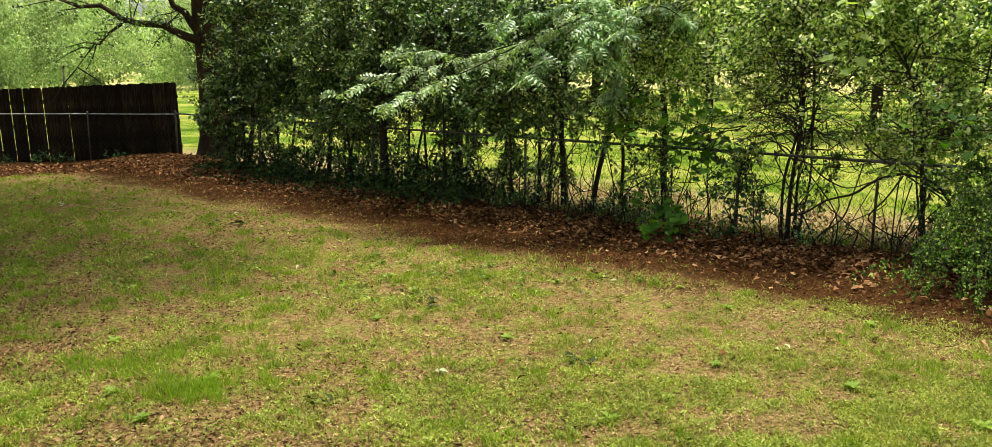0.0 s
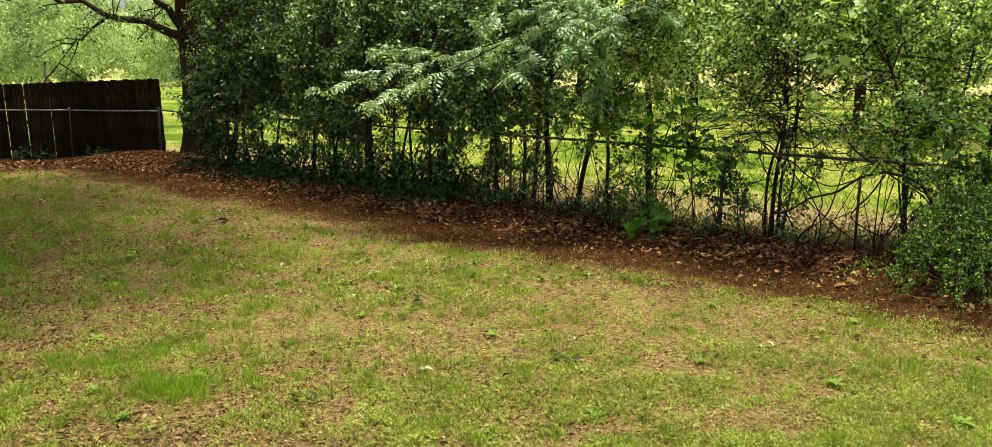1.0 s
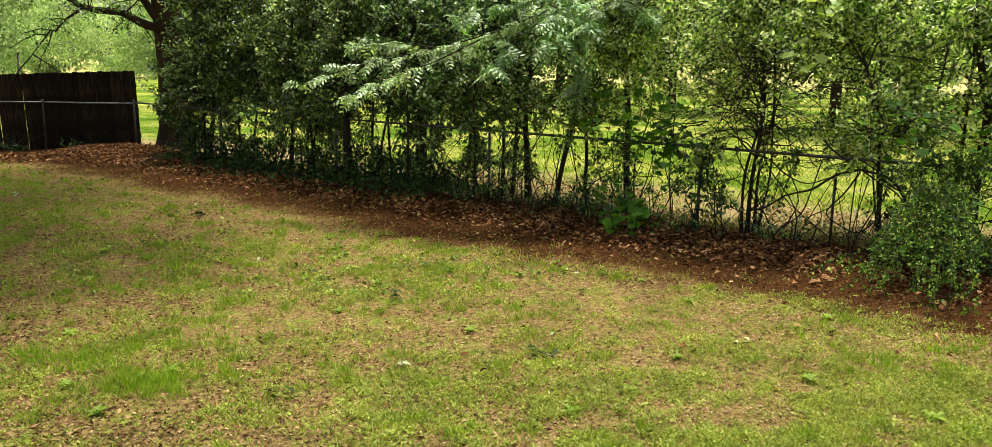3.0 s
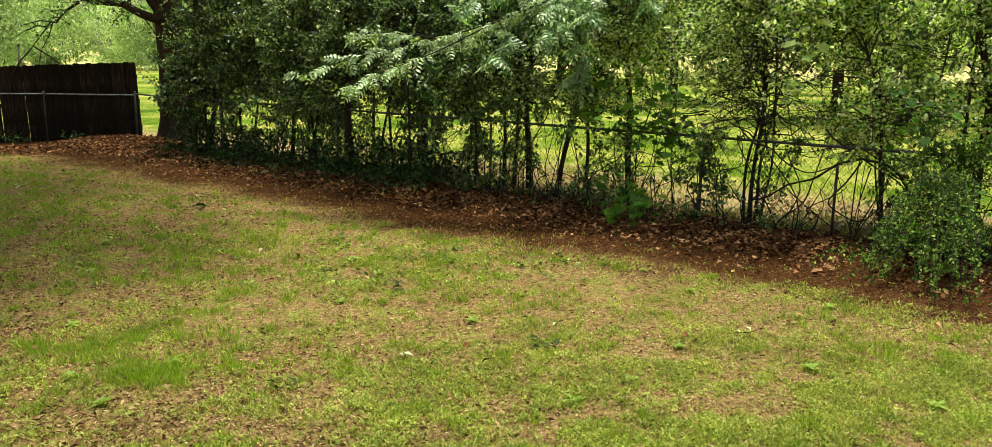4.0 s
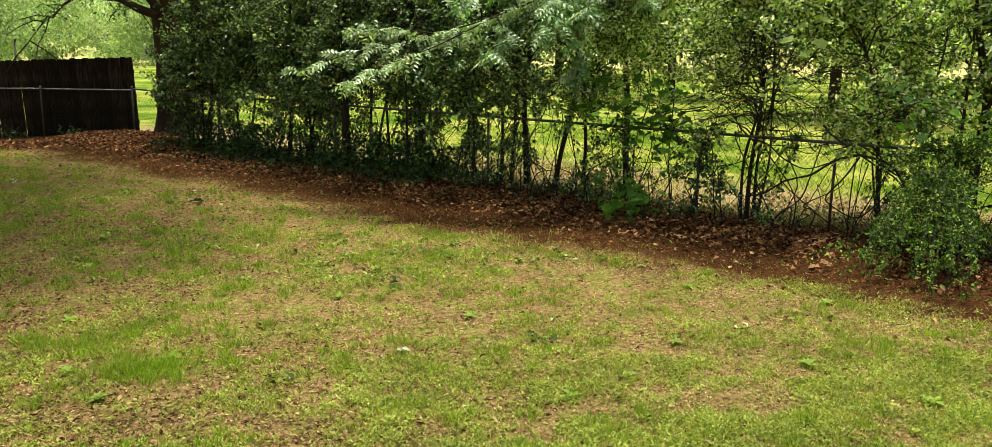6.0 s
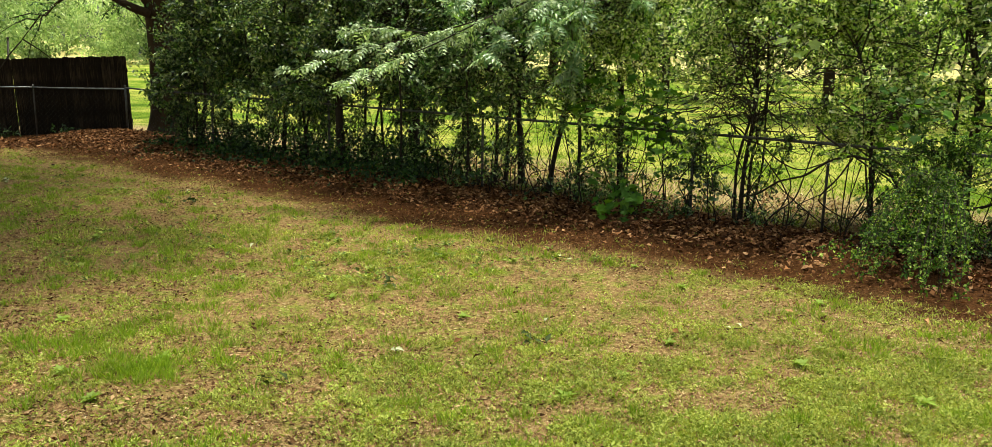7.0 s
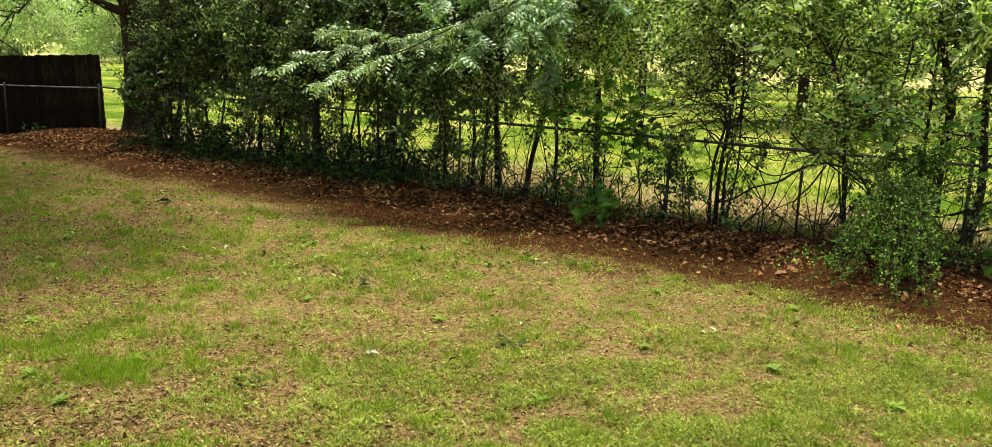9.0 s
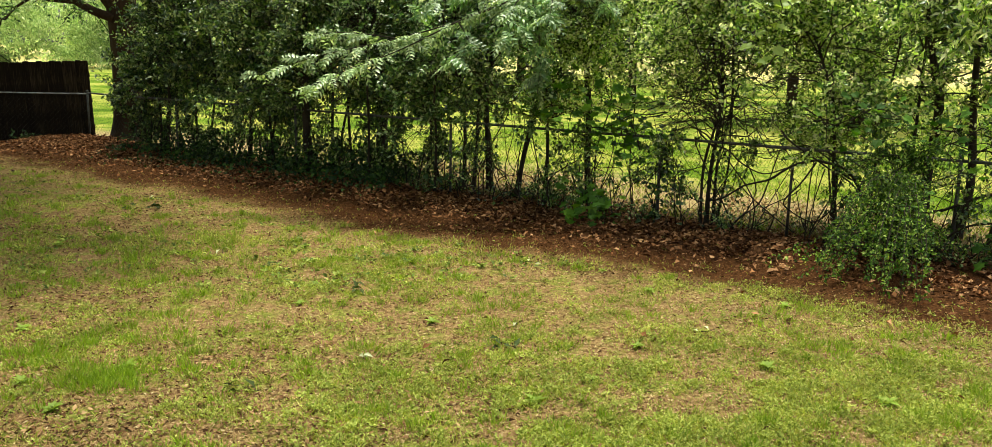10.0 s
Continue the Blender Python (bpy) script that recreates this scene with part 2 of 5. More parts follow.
def plank_material():
    m, nt, bsdf = material("weathered_fence_wood")
    tc = nt.nodes.new("ShaderNodeTexCoord")
    info = nt.nodes.new("ShaderNodeObjectInfo")
    shift = nt.nodes.new("ShaderNodeVectorMath")
    shift.operation = "MULTIPLY_ADD"
    shift.inputs[1].default_value = (1, 1, 0.05)
    nt.links.new(tc.outputs["Object"], shift.inputs[0])
    nt.links.new(info.outputs["Random"], shift.inputs[2])
    grain = noise_node(nt, 55, 8, 0.7, shift.outputs[0])
    stain = noise_node(nt, 2.5, 4, 0.5, tc.outputs["Object"])
    k = nt.nodes.new("ShaderNodeMath")
    k.operation = "MULTIPLY_ADD"
    k.inputs[1].default_value = 0.13
    nt.links.new(info.outputs["Random"], k.inputs[0])
    nt.links.new(grain.outputs[0], k.inputs[2])
    k2 = nt.nodes.new("ShaderNodeMath")
    k2.operation = "MULTIPLY_ADD"
    k2.inputs[1].default_value = 0.5
    nt.links.new(stain.outputs[0], k2.inputs[0])
    nt.links.new(k.outputs[0], k2.inputs[2])
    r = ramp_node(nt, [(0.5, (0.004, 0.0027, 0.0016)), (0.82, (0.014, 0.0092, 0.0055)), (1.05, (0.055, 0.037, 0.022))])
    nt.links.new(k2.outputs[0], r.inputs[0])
    nt.links.new(r.outputs[0], bsdf.inputs["Base Color"])
    bsdf.inputs["Roughness"].default_value = 0.9
    bsdf.inputs["Specular IOR Level"].default_value = 0.1
    bump_to(nt, bsdf, grain.outputs[0], 0.6, 0.004)
    return m


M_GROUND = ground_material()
M_GRASS = leaf_material("lawn_grass_blades", [(0.0, (0.18, 0.22, 0.03)), (0.45, (0.35, 0.385, 0.062)), (0.8, (0.48, 0.49, 0.115)), (1.0, (0.57, 0.51, 0.2))], 0.6, 0.42, (1.15, 1.15, 0.6), True, 0.3, 0.25)
M_TUFT = leaf_material("lush_grass_tufts", [(0.0, (0.14, 0.22, 0.015)), (0.6, (0.25, 0.36, 0.025)), (1.0, (0.36, 0.43, 0.05))], 0.5, 0.35, (1.2, 1.3, 0.5), True, 0.3, 0.15)
M_WEED = leaf_material("clover_and_weed_leaves", [(0.0, (0.11, 0.145, 0.02)), (0.5, (0.26, 0.305, 0.052)), (1.0, (0.42, 0.45, 0.115))], 0.7, 0.38, (1.15, 1.15, 0.65), True, 0.12, 0.25)
M_FAR_WEED = leaf_material("broad_lawn_weeds", [(0.0, (0.05, 0.085, 0.012)), (0.4, (0.14, 0.2, 0.028)), (0.8, (0.28, 0.34, 0.055)), (1.0, (0.42, 0.46, 0.12))], 0.6, 0.3, (1.2, 1.2, 0.6), True, 0.2, 0.3)
M_STRAW = leaf_material("dry_straw_and_flakes", [(0.0, (0.12, 0.065, 0.028)), (0.45, (0.31, 0.2, 0.088)), (0.85, (0.43, 0.32, 0.15)), (1.0, (0.52, 0.42, 0.23))], 0.8, 0.1, (1, 1, 1), True, 0.1, 0.2)
M_LITTER = leaf_material("dead_brown_leaves", [(0.0, (0.0209, 0.00822, 0.00311)), (0.4, (0.102, 0.0434, 0.0171)), (0.8, (0.254, 0.116, 0.0482)), (1.0, (0.463, 0.261, 0.132))], 0.8, 0.1, (1.1, 0.8, 0.6), True, 0.05)
M_MULCH = leaf_material("rotted_leaf_crumbs", [(0.0, (0.0164, 0.00644, 0.00243)), (0.5, (0.0819, 0.0351, 0.0121)), (0.9, (0.187, 0.0878, 0.034)), (1.0, (0.374, 0.234, 0.122))], 0.9, 0.05, (1, 0.9, 0.7), True, 0.03)
M_DEBRIS = leaf_material("small_brown_leaf_bits", [(0.0, (0.0375, 0.0168, 0.0072)), (0.4, (0.119, 0.06, 0.0252)), (0.85, (0.25, 0.144, 0.0672)), (1.0, (0.425, 0.276, 0.144))], 0.85, 0.08, (1.1, 0.9, 0.7), True, 0.05)
# Near-black stops stand for inner shade, near-white ones for sky glints on leaves.
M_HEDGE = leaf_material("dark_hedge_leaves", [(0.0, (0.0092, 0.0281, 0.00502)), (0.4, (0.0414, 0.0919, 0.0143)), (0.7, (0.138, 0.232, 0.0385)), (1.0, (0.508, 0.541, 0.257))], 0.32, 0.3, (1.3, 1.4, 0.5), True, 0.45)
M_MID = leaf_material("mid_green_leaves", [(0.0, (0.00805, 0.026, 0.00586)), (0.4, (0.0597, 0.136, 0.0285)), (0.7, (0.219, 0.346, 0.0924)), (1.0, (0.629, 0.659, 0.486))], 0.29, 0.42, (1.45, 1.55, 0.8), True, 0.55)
M_LIGHT = leaf_material("lit_shrub_leaves", [(0.0, (0.00903, 0.0281, 0.00586)), (0.3, (0.0959, 0.178, 0.0376)), (0.6, (0.395, 0.508, 0.126)), (1.0, (0.927, 0.886, 0.675))], 0.27, 0.6, (1.65, 1.75, 0.9), True, 0.6)
M_PALE = leaf_material("pale_glossy_leaflets", [(0.0, (0.12, 0.2, 0.07)), (0.45, (0.28, 0.38, 0.15)), (1.0, (0.6, 0.68, 0.38))], 0.36, 0.36, (1.2, 1.3, 0.7), True, 0.8)
M_BROAD = leaf_material("broad_green_leaves", [(0.0, (0.035, 0.095, 0.008)), (0.6, (0.08, 0.18, 0.014)), (1.0, (0.16, 0.29, 0.025))], 0.6, 0.35, (1.2, 1.35, 0.4), False, 0.2)
M_IVY = leaf_material("dark_ivy_leaves", [(0.0, (0.012, 0.032, 0.006)), (0.6, (0.03, 0.07, 0.011)), (1.0, (0.08, 0.14, 0.025))], 0.45, 0.12, (1.2, 1.35, 0.4), False, 0.35)
# Darkened stops put the field crowns' shade into the leaf colour.
M_FIELD_TREE = leaf_material("shaded_field_foliage", [(0.0, (0.02, 0.045, 0.01)), (0.5, (0.075, 0.13, 0.03)), (1.0, (0.22, 0.28, 0.08))], 0.6, 0.4, (1.25, 1.35, 0.65), True, 0.2)
# Distance haze and clump shading are put into these pale, uneven leaf colours.
M_FAR = leaf_material("hazed_far_foliage", [(0.0, (0.181, 0.277, 0.0918)), (0.5, (0.384, 0.471, 0.193)), (1.0, (0.64, 0.676, 0.367))], 0.7, 0.45, (1.1, 1.2, 0.85), True, 0.15, 0.55, 0.25)
M_BARK = bark_material("dark_furrowed_bark", (0.009, 0.0055, 0.003), (0.06, 0.037, 0.021), 9.0, 0.05)
M_STEM = bark_material("dark_thin_stems", (0.009, 0.007, 0.0045), (0.05, 0.039, 0.027), 30.0, 0.006)
M_RAIL = metal_material("dull_galvanised_steel", (0.30, 0.31, 0.31), 0.5)
M_WIRE = metal_material("rusty_dark_wire", (0.05, 0.043, 0.036), 0.75)
M_RUST = metal_material("rust_brown_pipe", (0.075, 0.062, 0.052), 0.6)
M_PIPE = metal_material("weathered_grey_pipe", (0.105, 0.1, 0.092), 0.6)
M_PLANK = plank_material()

# ---- ground ----
def ground():
    def axis(lo, hi, step, far):
        inner = np.arange(lo, hi + 1e-6, step)
        out = np.cumsum(step * 1.28 ** np.arange(1, 40))
        out = out[out < far]
        return np.concatenate([lo - out[::-1], inner, hi + out])
    xs, ys = axis(-15, 10, 0.12, 700), axis(3, 23, 0.12, 900)
    gx, gy = np.meshgrid(xs, ys)
    v = np.stack([gx, gy, height(gx, gy)], -1).reshape(-1, 3)
    nx, ny = len(xs), len(ys)
    i = (np.arange(ny - 1)[:, None] * nx + np.arange(nx - 1)[None, :]).ravel()
    q = np.stack([i, i + 1, i + nx + 1, i + nx], -1)
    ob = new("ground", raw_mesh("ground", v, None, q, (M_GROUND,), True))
    return tagged(ob, "patchy back yard lawn, bare soil strip and mown field", "ground", kind="structure")


ground()


def scatter(n, near=4.3, far=19.5):
    """Places over the yard's lawn, thicker towards the near side."""
    y = near * (far / near) ** RNG.random(n)
    half = 0.60 * y + 0.8
    x = (RNG.random(n) * 2 - 1) * half
    return x, y


# Worn and bare places of the lawn: where, how far along x and y, how bare.
WORN = [(-4.7, 8.4, 1.3, 1.5, 0.85), (-3.9, 7.3, 0.8, 0.7, 0.7), (-5.8, 11.0, 1.8, 1.6, 0.55), (-0.75, 7.8, 0.9, 0.35, 0.75), (1.05, 8.85, 0.9, 0.3, 0.75), (1.75, 8.55, 0.6, 0.25, 0.7), (0.45, 10.0, 0.9, 0.3, 0.65), (-2.6, 12.2, 1.3, 0.5, 0.7), (3.7, 7.0, 0.9, 0.6, 0.6), (-0.7, 5.15, 0.5, 0.25, 0.6), (2.9, 5.0, 0.8, 0.4, 0.5), (-3.9, 13.9, 1.0, 0.5, 0.7), (-2.2, 8.9, 0.9, 0.5, 0.4), (1.6, 7.2, 0.8, 0.4, 0.35)]


def wear(x, y):
    """How worn the lawn is, 0 to 1."""
    k = np.ones(np.shape(x))
    for cx, cy, rx, ry, a in WORN:
        k = k * (1 - a * np.exp(-((x - cx) / rx) ** 2 - ((y - cy) / ry) ** 2))
    return 1 - k


def lawn_edge(x):
    """Metres from the fence at which the lawn begins."""
    return 2.2 + 0.55 / (1 + np.exp((np.asarray(x) + 0.2) * 2.0))


def rim_straw(x, y):
    """The dry, pale rim where the lawn meets the dirt, 0 to 1."""
    d = yard_depth(x, y) - lawn_edge(x) - 0.8 * (fbm(x / 1.1, y / 1.1, 21) - 0.5)
    return np.exp(-((d - 0.75) / 0.45) ** 2) * (x > -6)


def lawn_density(x, y):
    """How green the lawn is, 0 to 1."""
    d = yard_depth(x, y)
    edge = np.clip((d - lawn_edge(x) - 1.2 * (fbm(x / 0.9, y / 0.9, 21) - 0.5)) / 1.1, 0, 1)
    patch = np.clip((fbm(x / 0.5, y / 0.5, 31) - 0.36) * 3.6, 0.08, 1)
    broad = np.clip((fbm(x / 2.4, y / 2.4, 41) - 0.28) * 3.2, 0.38, 1)
    small = np.clip((fbm(x / 0.22, y / 0.22, 45) - 0.36) * 5.0, 0.14, 1)
    left = np.clip(1.05 + 0.13 * x, 0.5, 1.5) * (1 - 0.5 * rim_straw(x, y))
    return edge * patch * broad * (1 - wear(x, y)) * small * left


def grass_blades():
    x, y = scatter(340000)
    keep = RNG.random(len(x)) < np.minimum(1, lawn_density(x, y) * 1.7) + 0.03 * (yard_depth(x, y) > 1.6)
    x, y = x[keep], y[keep]
    n = len(x)
    pos = np.stack([x, y, height(x, y) - 0.004], -1)
    way = np.stack([RNG.normal(0, 0.75, n), RNG.normal(0, 0.75, n), np.ones(n)], -1)
    up = np.stack([RNG.normal(0, 1, n), RNG.normal(0, 1, n), RNG.normal(0, 0.3, n)], -1)
    v, f = flat_kites(pos, way, up, RNG.uniform(0.025, 0.07, n), RNG.uniform(0.004, 0.009, n), 0.1)
    tagged(new("grass", raw_mesh("grass", v, f, None, (M_GRASS,))), "short thin yellow-green grass on a worn lawn", "grass", kind="stuff")


def grass_tufts():
    cx, cy = scatter(1500)
    k = fbm(cx / 0.8, cy / 0.8, 51)
    keep = (k > 0.5) & (yard_depth(cx, cy) > 2.6)
    m = 1500
    fy = RNG.uniform(8.5, 18.5, m)
    fx = (RNG.random(m) * 2 - 1) * (0.6 * fy + 0.8)
    on = (yard_depth(fx, fy) > lawn_edge(fx) + 0.25) & (fbm(fx / 0.9, fy / 0.6, 57) + 0.12 * (fx < -3) > 0.5)
    cx, cy, keep = np.concatenate([cx, fx]), np.concatenate([cy, fy]), np.concatenate([keep, on])
    lush = RNG.normal(0, 0.17, (66, 2)) * [1.2, 1.0]
    lush[:26] += [-2.82, 6.6]
    lush[26:] += [-2.15, 6.05]
    cx, cy = np.concatenate([cx[keep], lush[:, 0]]), np.concatenate([cy[keep], lush[:, 1]])
    per = 45
    n = len(cx) * per
    r = np.abs(RNG.normal(0, 0.07, n))
    a = RNG.random(n) * 6.283
    x, y = np.repeat(cx, per) + r * np.cos(a), np.repeat(cy, per) + r * np.sin(a)
    pos = np.stack([x, y, height(x, y) - 0.004], -1)
    way = np.stack([np.cos(a) * r * 6 + RNG.normal(0, 0.3, n), np.sin(a) * r * 6 + RNG.normal(0, 0.3, n), np.ones(n)], -1)
    up = np.stack([RNG.normal(0, 1, n), RNG.normal(0, 1, n), np.zeros(n)], -1)
    v, f = kites(pos, way, up, RNG.uniform(0.04, 0.10, n), RNG.uniform(0.004, 0.009, n), 0.1, 0.25)
    tagged(new("grass_tufts", raw_mesh("grass_tufts", v, f, None, (M_TUFT,))), "lush bright green grass tufts in the lawn", "grass", kind="stuff")


def weeds():
    cx, cy = scatter(105000)
    keep = RNG.random(len(cx)) < lawn_density(cx, cy) * 1.5 + 0.02
    cx, cy = cx[keep], cy[keep]
    per = 6
    n = len(cx) * per
    a = RNG.random(n) * 6.283
    r = RNG.uniform(0, 0.025, n)
    x, y = np.repeat(cx, per) + r * np.cos(a), np.repeat(cy, per) + r * np.sin(a)
    pos = np.stack([x, y, height(x, y) + RNG.uniform(0.0, 0.03, n)], -1)
    way = np.stack([np.cos(a), np.sin(a), RNG.normal(0.5, 0.35, n)], -1)
    up = np.stack([RNG.normal(0, 0.35, n), RNG.normal(0, 0.35, n), np.ones(n)], -1)
    size = np.repeat(RNG.uniform(0.7, 1.5, len(cx)), per)
    v, f = flat_kites(pos, way, up, size * RNG.uniform(0.011, 0.029, n), size * RNG.uniform(0.007, 0.016, n), 0.2)
    tagged(new("weeds", raw_mesh("weeds", v, f, None, (M_WEED,))), "low clover and small broad-leaved weeds in the lawn", "weeds", kind="stuff")


def dry_flakes():
    x, y = scatter(150000)
    keep = RNG.random(len(x)) < (0.25 + 0.6 * (1 - lawn_density(x, y)) + 0.4 * wear(x, y)) * np.clip(0.55 + 0.06 * x, 0.3, 0.8) + 0.45 * rim_straw(x, y)
    keep &= yard_depth(x, y) + RNG.normal(0, 0.2, len(x)) > 2.5
    x, y = x[keep], y[keep]
    n = len(x)
    a = RNG.random(n) * 6.283
    pos = np.stack([x, y, height(x, y) + RNG.uniform(0.003, 0.015, n)], -1)
    way = np.stack([np.cos(a), np.sin(a), RNG.normal(0, 0.15, n)], -1)
    up = np.stack([RNG.normal(0, 0.4, n), RNG.normal(0, 0.4, n), np.ones(n)], -1)
    v, f = flat_kites(pos, way, up, RNG.uniform(0.012, 0.045, n), RNG.uniform(0.004, 0.015, n), 0.2)
    tagged(new("dry_thatch", raw_mesh("dry_thatch", v, f, None, (M_STRAW,))), "dry straw and small dead leaf flakes on the soil", "thatch", kind="stuff")


def leaf_litter():
    n = 35000
    s = RNG.uniform(-1.5, 20, n)
    d = RNG.normal(0.5, 0.5, n)
    x = FENCE_A[0] + FENCE_U[0] * s + FENCE_N[0] * d
    y = FENCE_A[1] + FENCE_U[1] * s + FENCE_N[1] * d
    m = 12000
    x = np.concatenate([x, RNG.uniform(-15, -6.2, m)])
    y = np.concatenate([y, 20.2 - np.abs(RNG.normal(0, 0.75, m))])
    k = 2600
    x2, y2 = scatter(k)
    on = (RNG.random(k) < np.exp(-np.clip(yard_depth(x2, y2) - 1.0, 0, None) / 1.2))
    x, y = np.concatenate([x, x2[on]]), np.concatenate([y, y2[on]])
    keep = (yard_depth(x, y) > -1.6) & (fbm(x / 0.7, y / 0.7, 61) > 0.28)
    x, y = x[keep], y[keep]
    n = len(x)
    a = RNG.random(n) * 6.283
    pos = np.stack([x, y, height(x, y) + RNG.uniform(0.0, 0.06, n)], -1)
    way = np.stack([np.cos(a), np.sin(a), RNG.normal(0, 0.35, n)], -1)
    up = np.stack([RNG.normal(0, 0.6, n), RNG.normal(0, 0.6, n), np.ones(n)], -1)
    v, f = kites(pos, way, up, RNG.uniform(0.035, 0.1, n), RNG.uniform(0.02, 0.06, n), RNG.uniform(-0.5, 0.5, (n, 1)), 0.2)
    tagged(new("leaf_litter", raw_mesh("leaf_litter", v, f, None, (M_LITTER,))), "curled dead brown leaves heaped under the hedge", "leaf litter", kind="stuff")


def dirt_mulch():
    """Small rotted chips and crumbs on the bare strip between litter and lawn."""
    n = 60000
    s, d = RNG.uniform(-1.0, 20, n), RNG.normal(1.9, 0.65, n)
    x = FENCE_A[0] + FENCE_U[0] * s + FENCE_N[0] * d
    y = FENCE_A[1] + FENCE_U[1] * s + FENCE_N[1] * d
    keep = (yard_depth(x, y) > 0.4) & (RNG.random(n) < np.clip(1.6 * fbm(x / 0.5, y / 0.5, 63) - 0.2, 0.1, 1))
    x, y = x[keep], y[keep]
    n = len(x)
    a = RNG.random(n) * 6.283
    pos = np.stack([x, y, height(x, y) + RNG.uniform(0.0, 0.015, n)], -1)
    way = np.stack([np.cos(a), np.sin(a), RNG.normal(0, 0.3, n)], -1)
    up = np.stack([RNG.normal(0, 0.5, n), RNG.normal(0, 0.5, n), np.ones(n)], -1)
    v, f = flat_kites(pos, way, up, RNG.uniform(0.012, 0.04, n), RNG.uniform(0.007, 0.02, n), 0.2)
    tagged(new("mulch", raw_mesh("mulch", v, f, None, (M_MULCH,))), "rotted reddish-brown leaf crumbs on the bare dirt", "mulch", kind="stuff")


def dark_debris():
    x, y = scatter(120000)
    keep = RNG.random(len(x)) < np.clip(1.8 * fbm(x / 0.7, y / 0.7, 91) - 0.4, 0.04, 0.6) * np.clip(0.4 - 0.15 * x, 0.12, 1.0) + 0.3 * wear(x, y) * (x < -2)
    keep &= yard_depth(x, y) > 2.4
    x, y = x[keep], y[keep]
    n = len(x)
    a = RNG.random(n) * 6.283
    pos = np.stack([x, y, height(x, y) + RNG.uniform(0.004, 0.025, n)], -1)
    way = np.stack([np.cos(a), np.sin(a), RNG.normal(0, 0.3, n)], -1)
    up = np.stack([RNG.normal(0, 0.5, n), RNG.normal(0, 0.5, n), np.ones(n)], -1)
    v, f = kites(pos, way, up, 0.014 + 0.058 * RNG.random(n) ** 1.6, RNG.uniform(0.008, 0.03, n), RNG.uniform(-0.4, 0.4, (n, 1)), 0.2)
    tagged(new("dead_leaves", raw_mesh("dead_leaves", v, f, None, (M_DEBRIS,))), "scattered small dead brown leaves in the lawn", "dead leaves", kind="stuff")


def broad_weeds():
    """Broader low weeds over the lawn's far half."""
    m = 15000
    cy = RNG.uniform(8.5, 19.0, m)
    cx = (RNG.random(m) * 2 - 1) * (0.6 * cy + 0.8)
    keep = RNG.random(m) < (0.12 + lawn_density(cx, cy)) * np.clip(1.0 + 0.12 * cx, 0.45, 1) * (yard_depth(cx, cy) > lawn_edge(cx) + 0.2) * (fbm(cx / 0.7, cy / 0.7, 111) > 0.42)
    cx, cy = cx[keep], cy[keep]
    per = 6
    n = len(cx) * per
    a = RNG.random(n) * 6.283
    r = RNG.uniform(0, 0.05, n)
    x, y = np.repeat(cx, per) + r * np.cos(a), np.repeat(cy, per) + r * np.sin(a)
    pos = np.stack([x, y, height(x, y) + RNG.uniform(0.005, 0.03, n)], -1)
    way = np.stack([np.cos(a), np.sin(a), RNG.normal(0.6, 0.3, n)], -1)
    up = np.stack([RNG.normal(0, 0.4, n), RNG.normal(0, 0.4, n), np.ones(n)], -1)
    size = np.repeat(RNG.uniform(0.6, 1.4, len(cx)), per)
    v, f = kites(pos, way, up, size * RNG.uniform(0.03, 0.06, n), size * RNG.uniform(0.018, 0.034, n), 0.2, 0.2)
    tagged(new("weeds", raw_mesh("weeds", v, f, None, (M_FAR_WEED,))), "low broad-leaved weeds in patches on the lawn", "weeds", kind="stuff")


def distant_blades():
    """Coarser grass over the lawn's far half, to its edge at the dirt."""
    n = 110000
    y = RNG.uniform(9.0, 19.5, n)
    x = (RNG.random(n) * 2 - 1) * (0.6 * y + 0.8)
    d = yard_depth(x, y)
    rim = 0.3 * np.exp(-((d - 2.6) / 0.35) ** 2) * (x > 0.2) * (fbm(x / 0.6, y / 0.6, 77) > 0.5)
    keep = RNG.random(n) < np.minimum(1, lawn_density(x, y) * 1.3 + rim) * (d > 1.9)
    x, y = x[keep], y[keep]
    n = len(x)
    pos = np.stack([x, y, height(x, y) - 0.004], -1)
    way = np.stack([RNG.normal(0, 0.7, n), RNG.normal(0, 0.7, n), np.ones(n)], -1)
    up = np.stack([RNG.normal(0, 1, n), RNG.normal(0, 1, n), RNG.normal(0, 0.3, n)], -1)
    v, f = flat_kites(pos, way, up, RNG.uniform(0.035, 0.08, n), RNG.uniform(0.007, 0.014, n), 0.1)
    tagged(new("grass", raw_mesh("grass", v, f, None, (M_GRASS,))), "thin yellow-green grass thinning towards the dirt strip", "grass", kind="stuff")


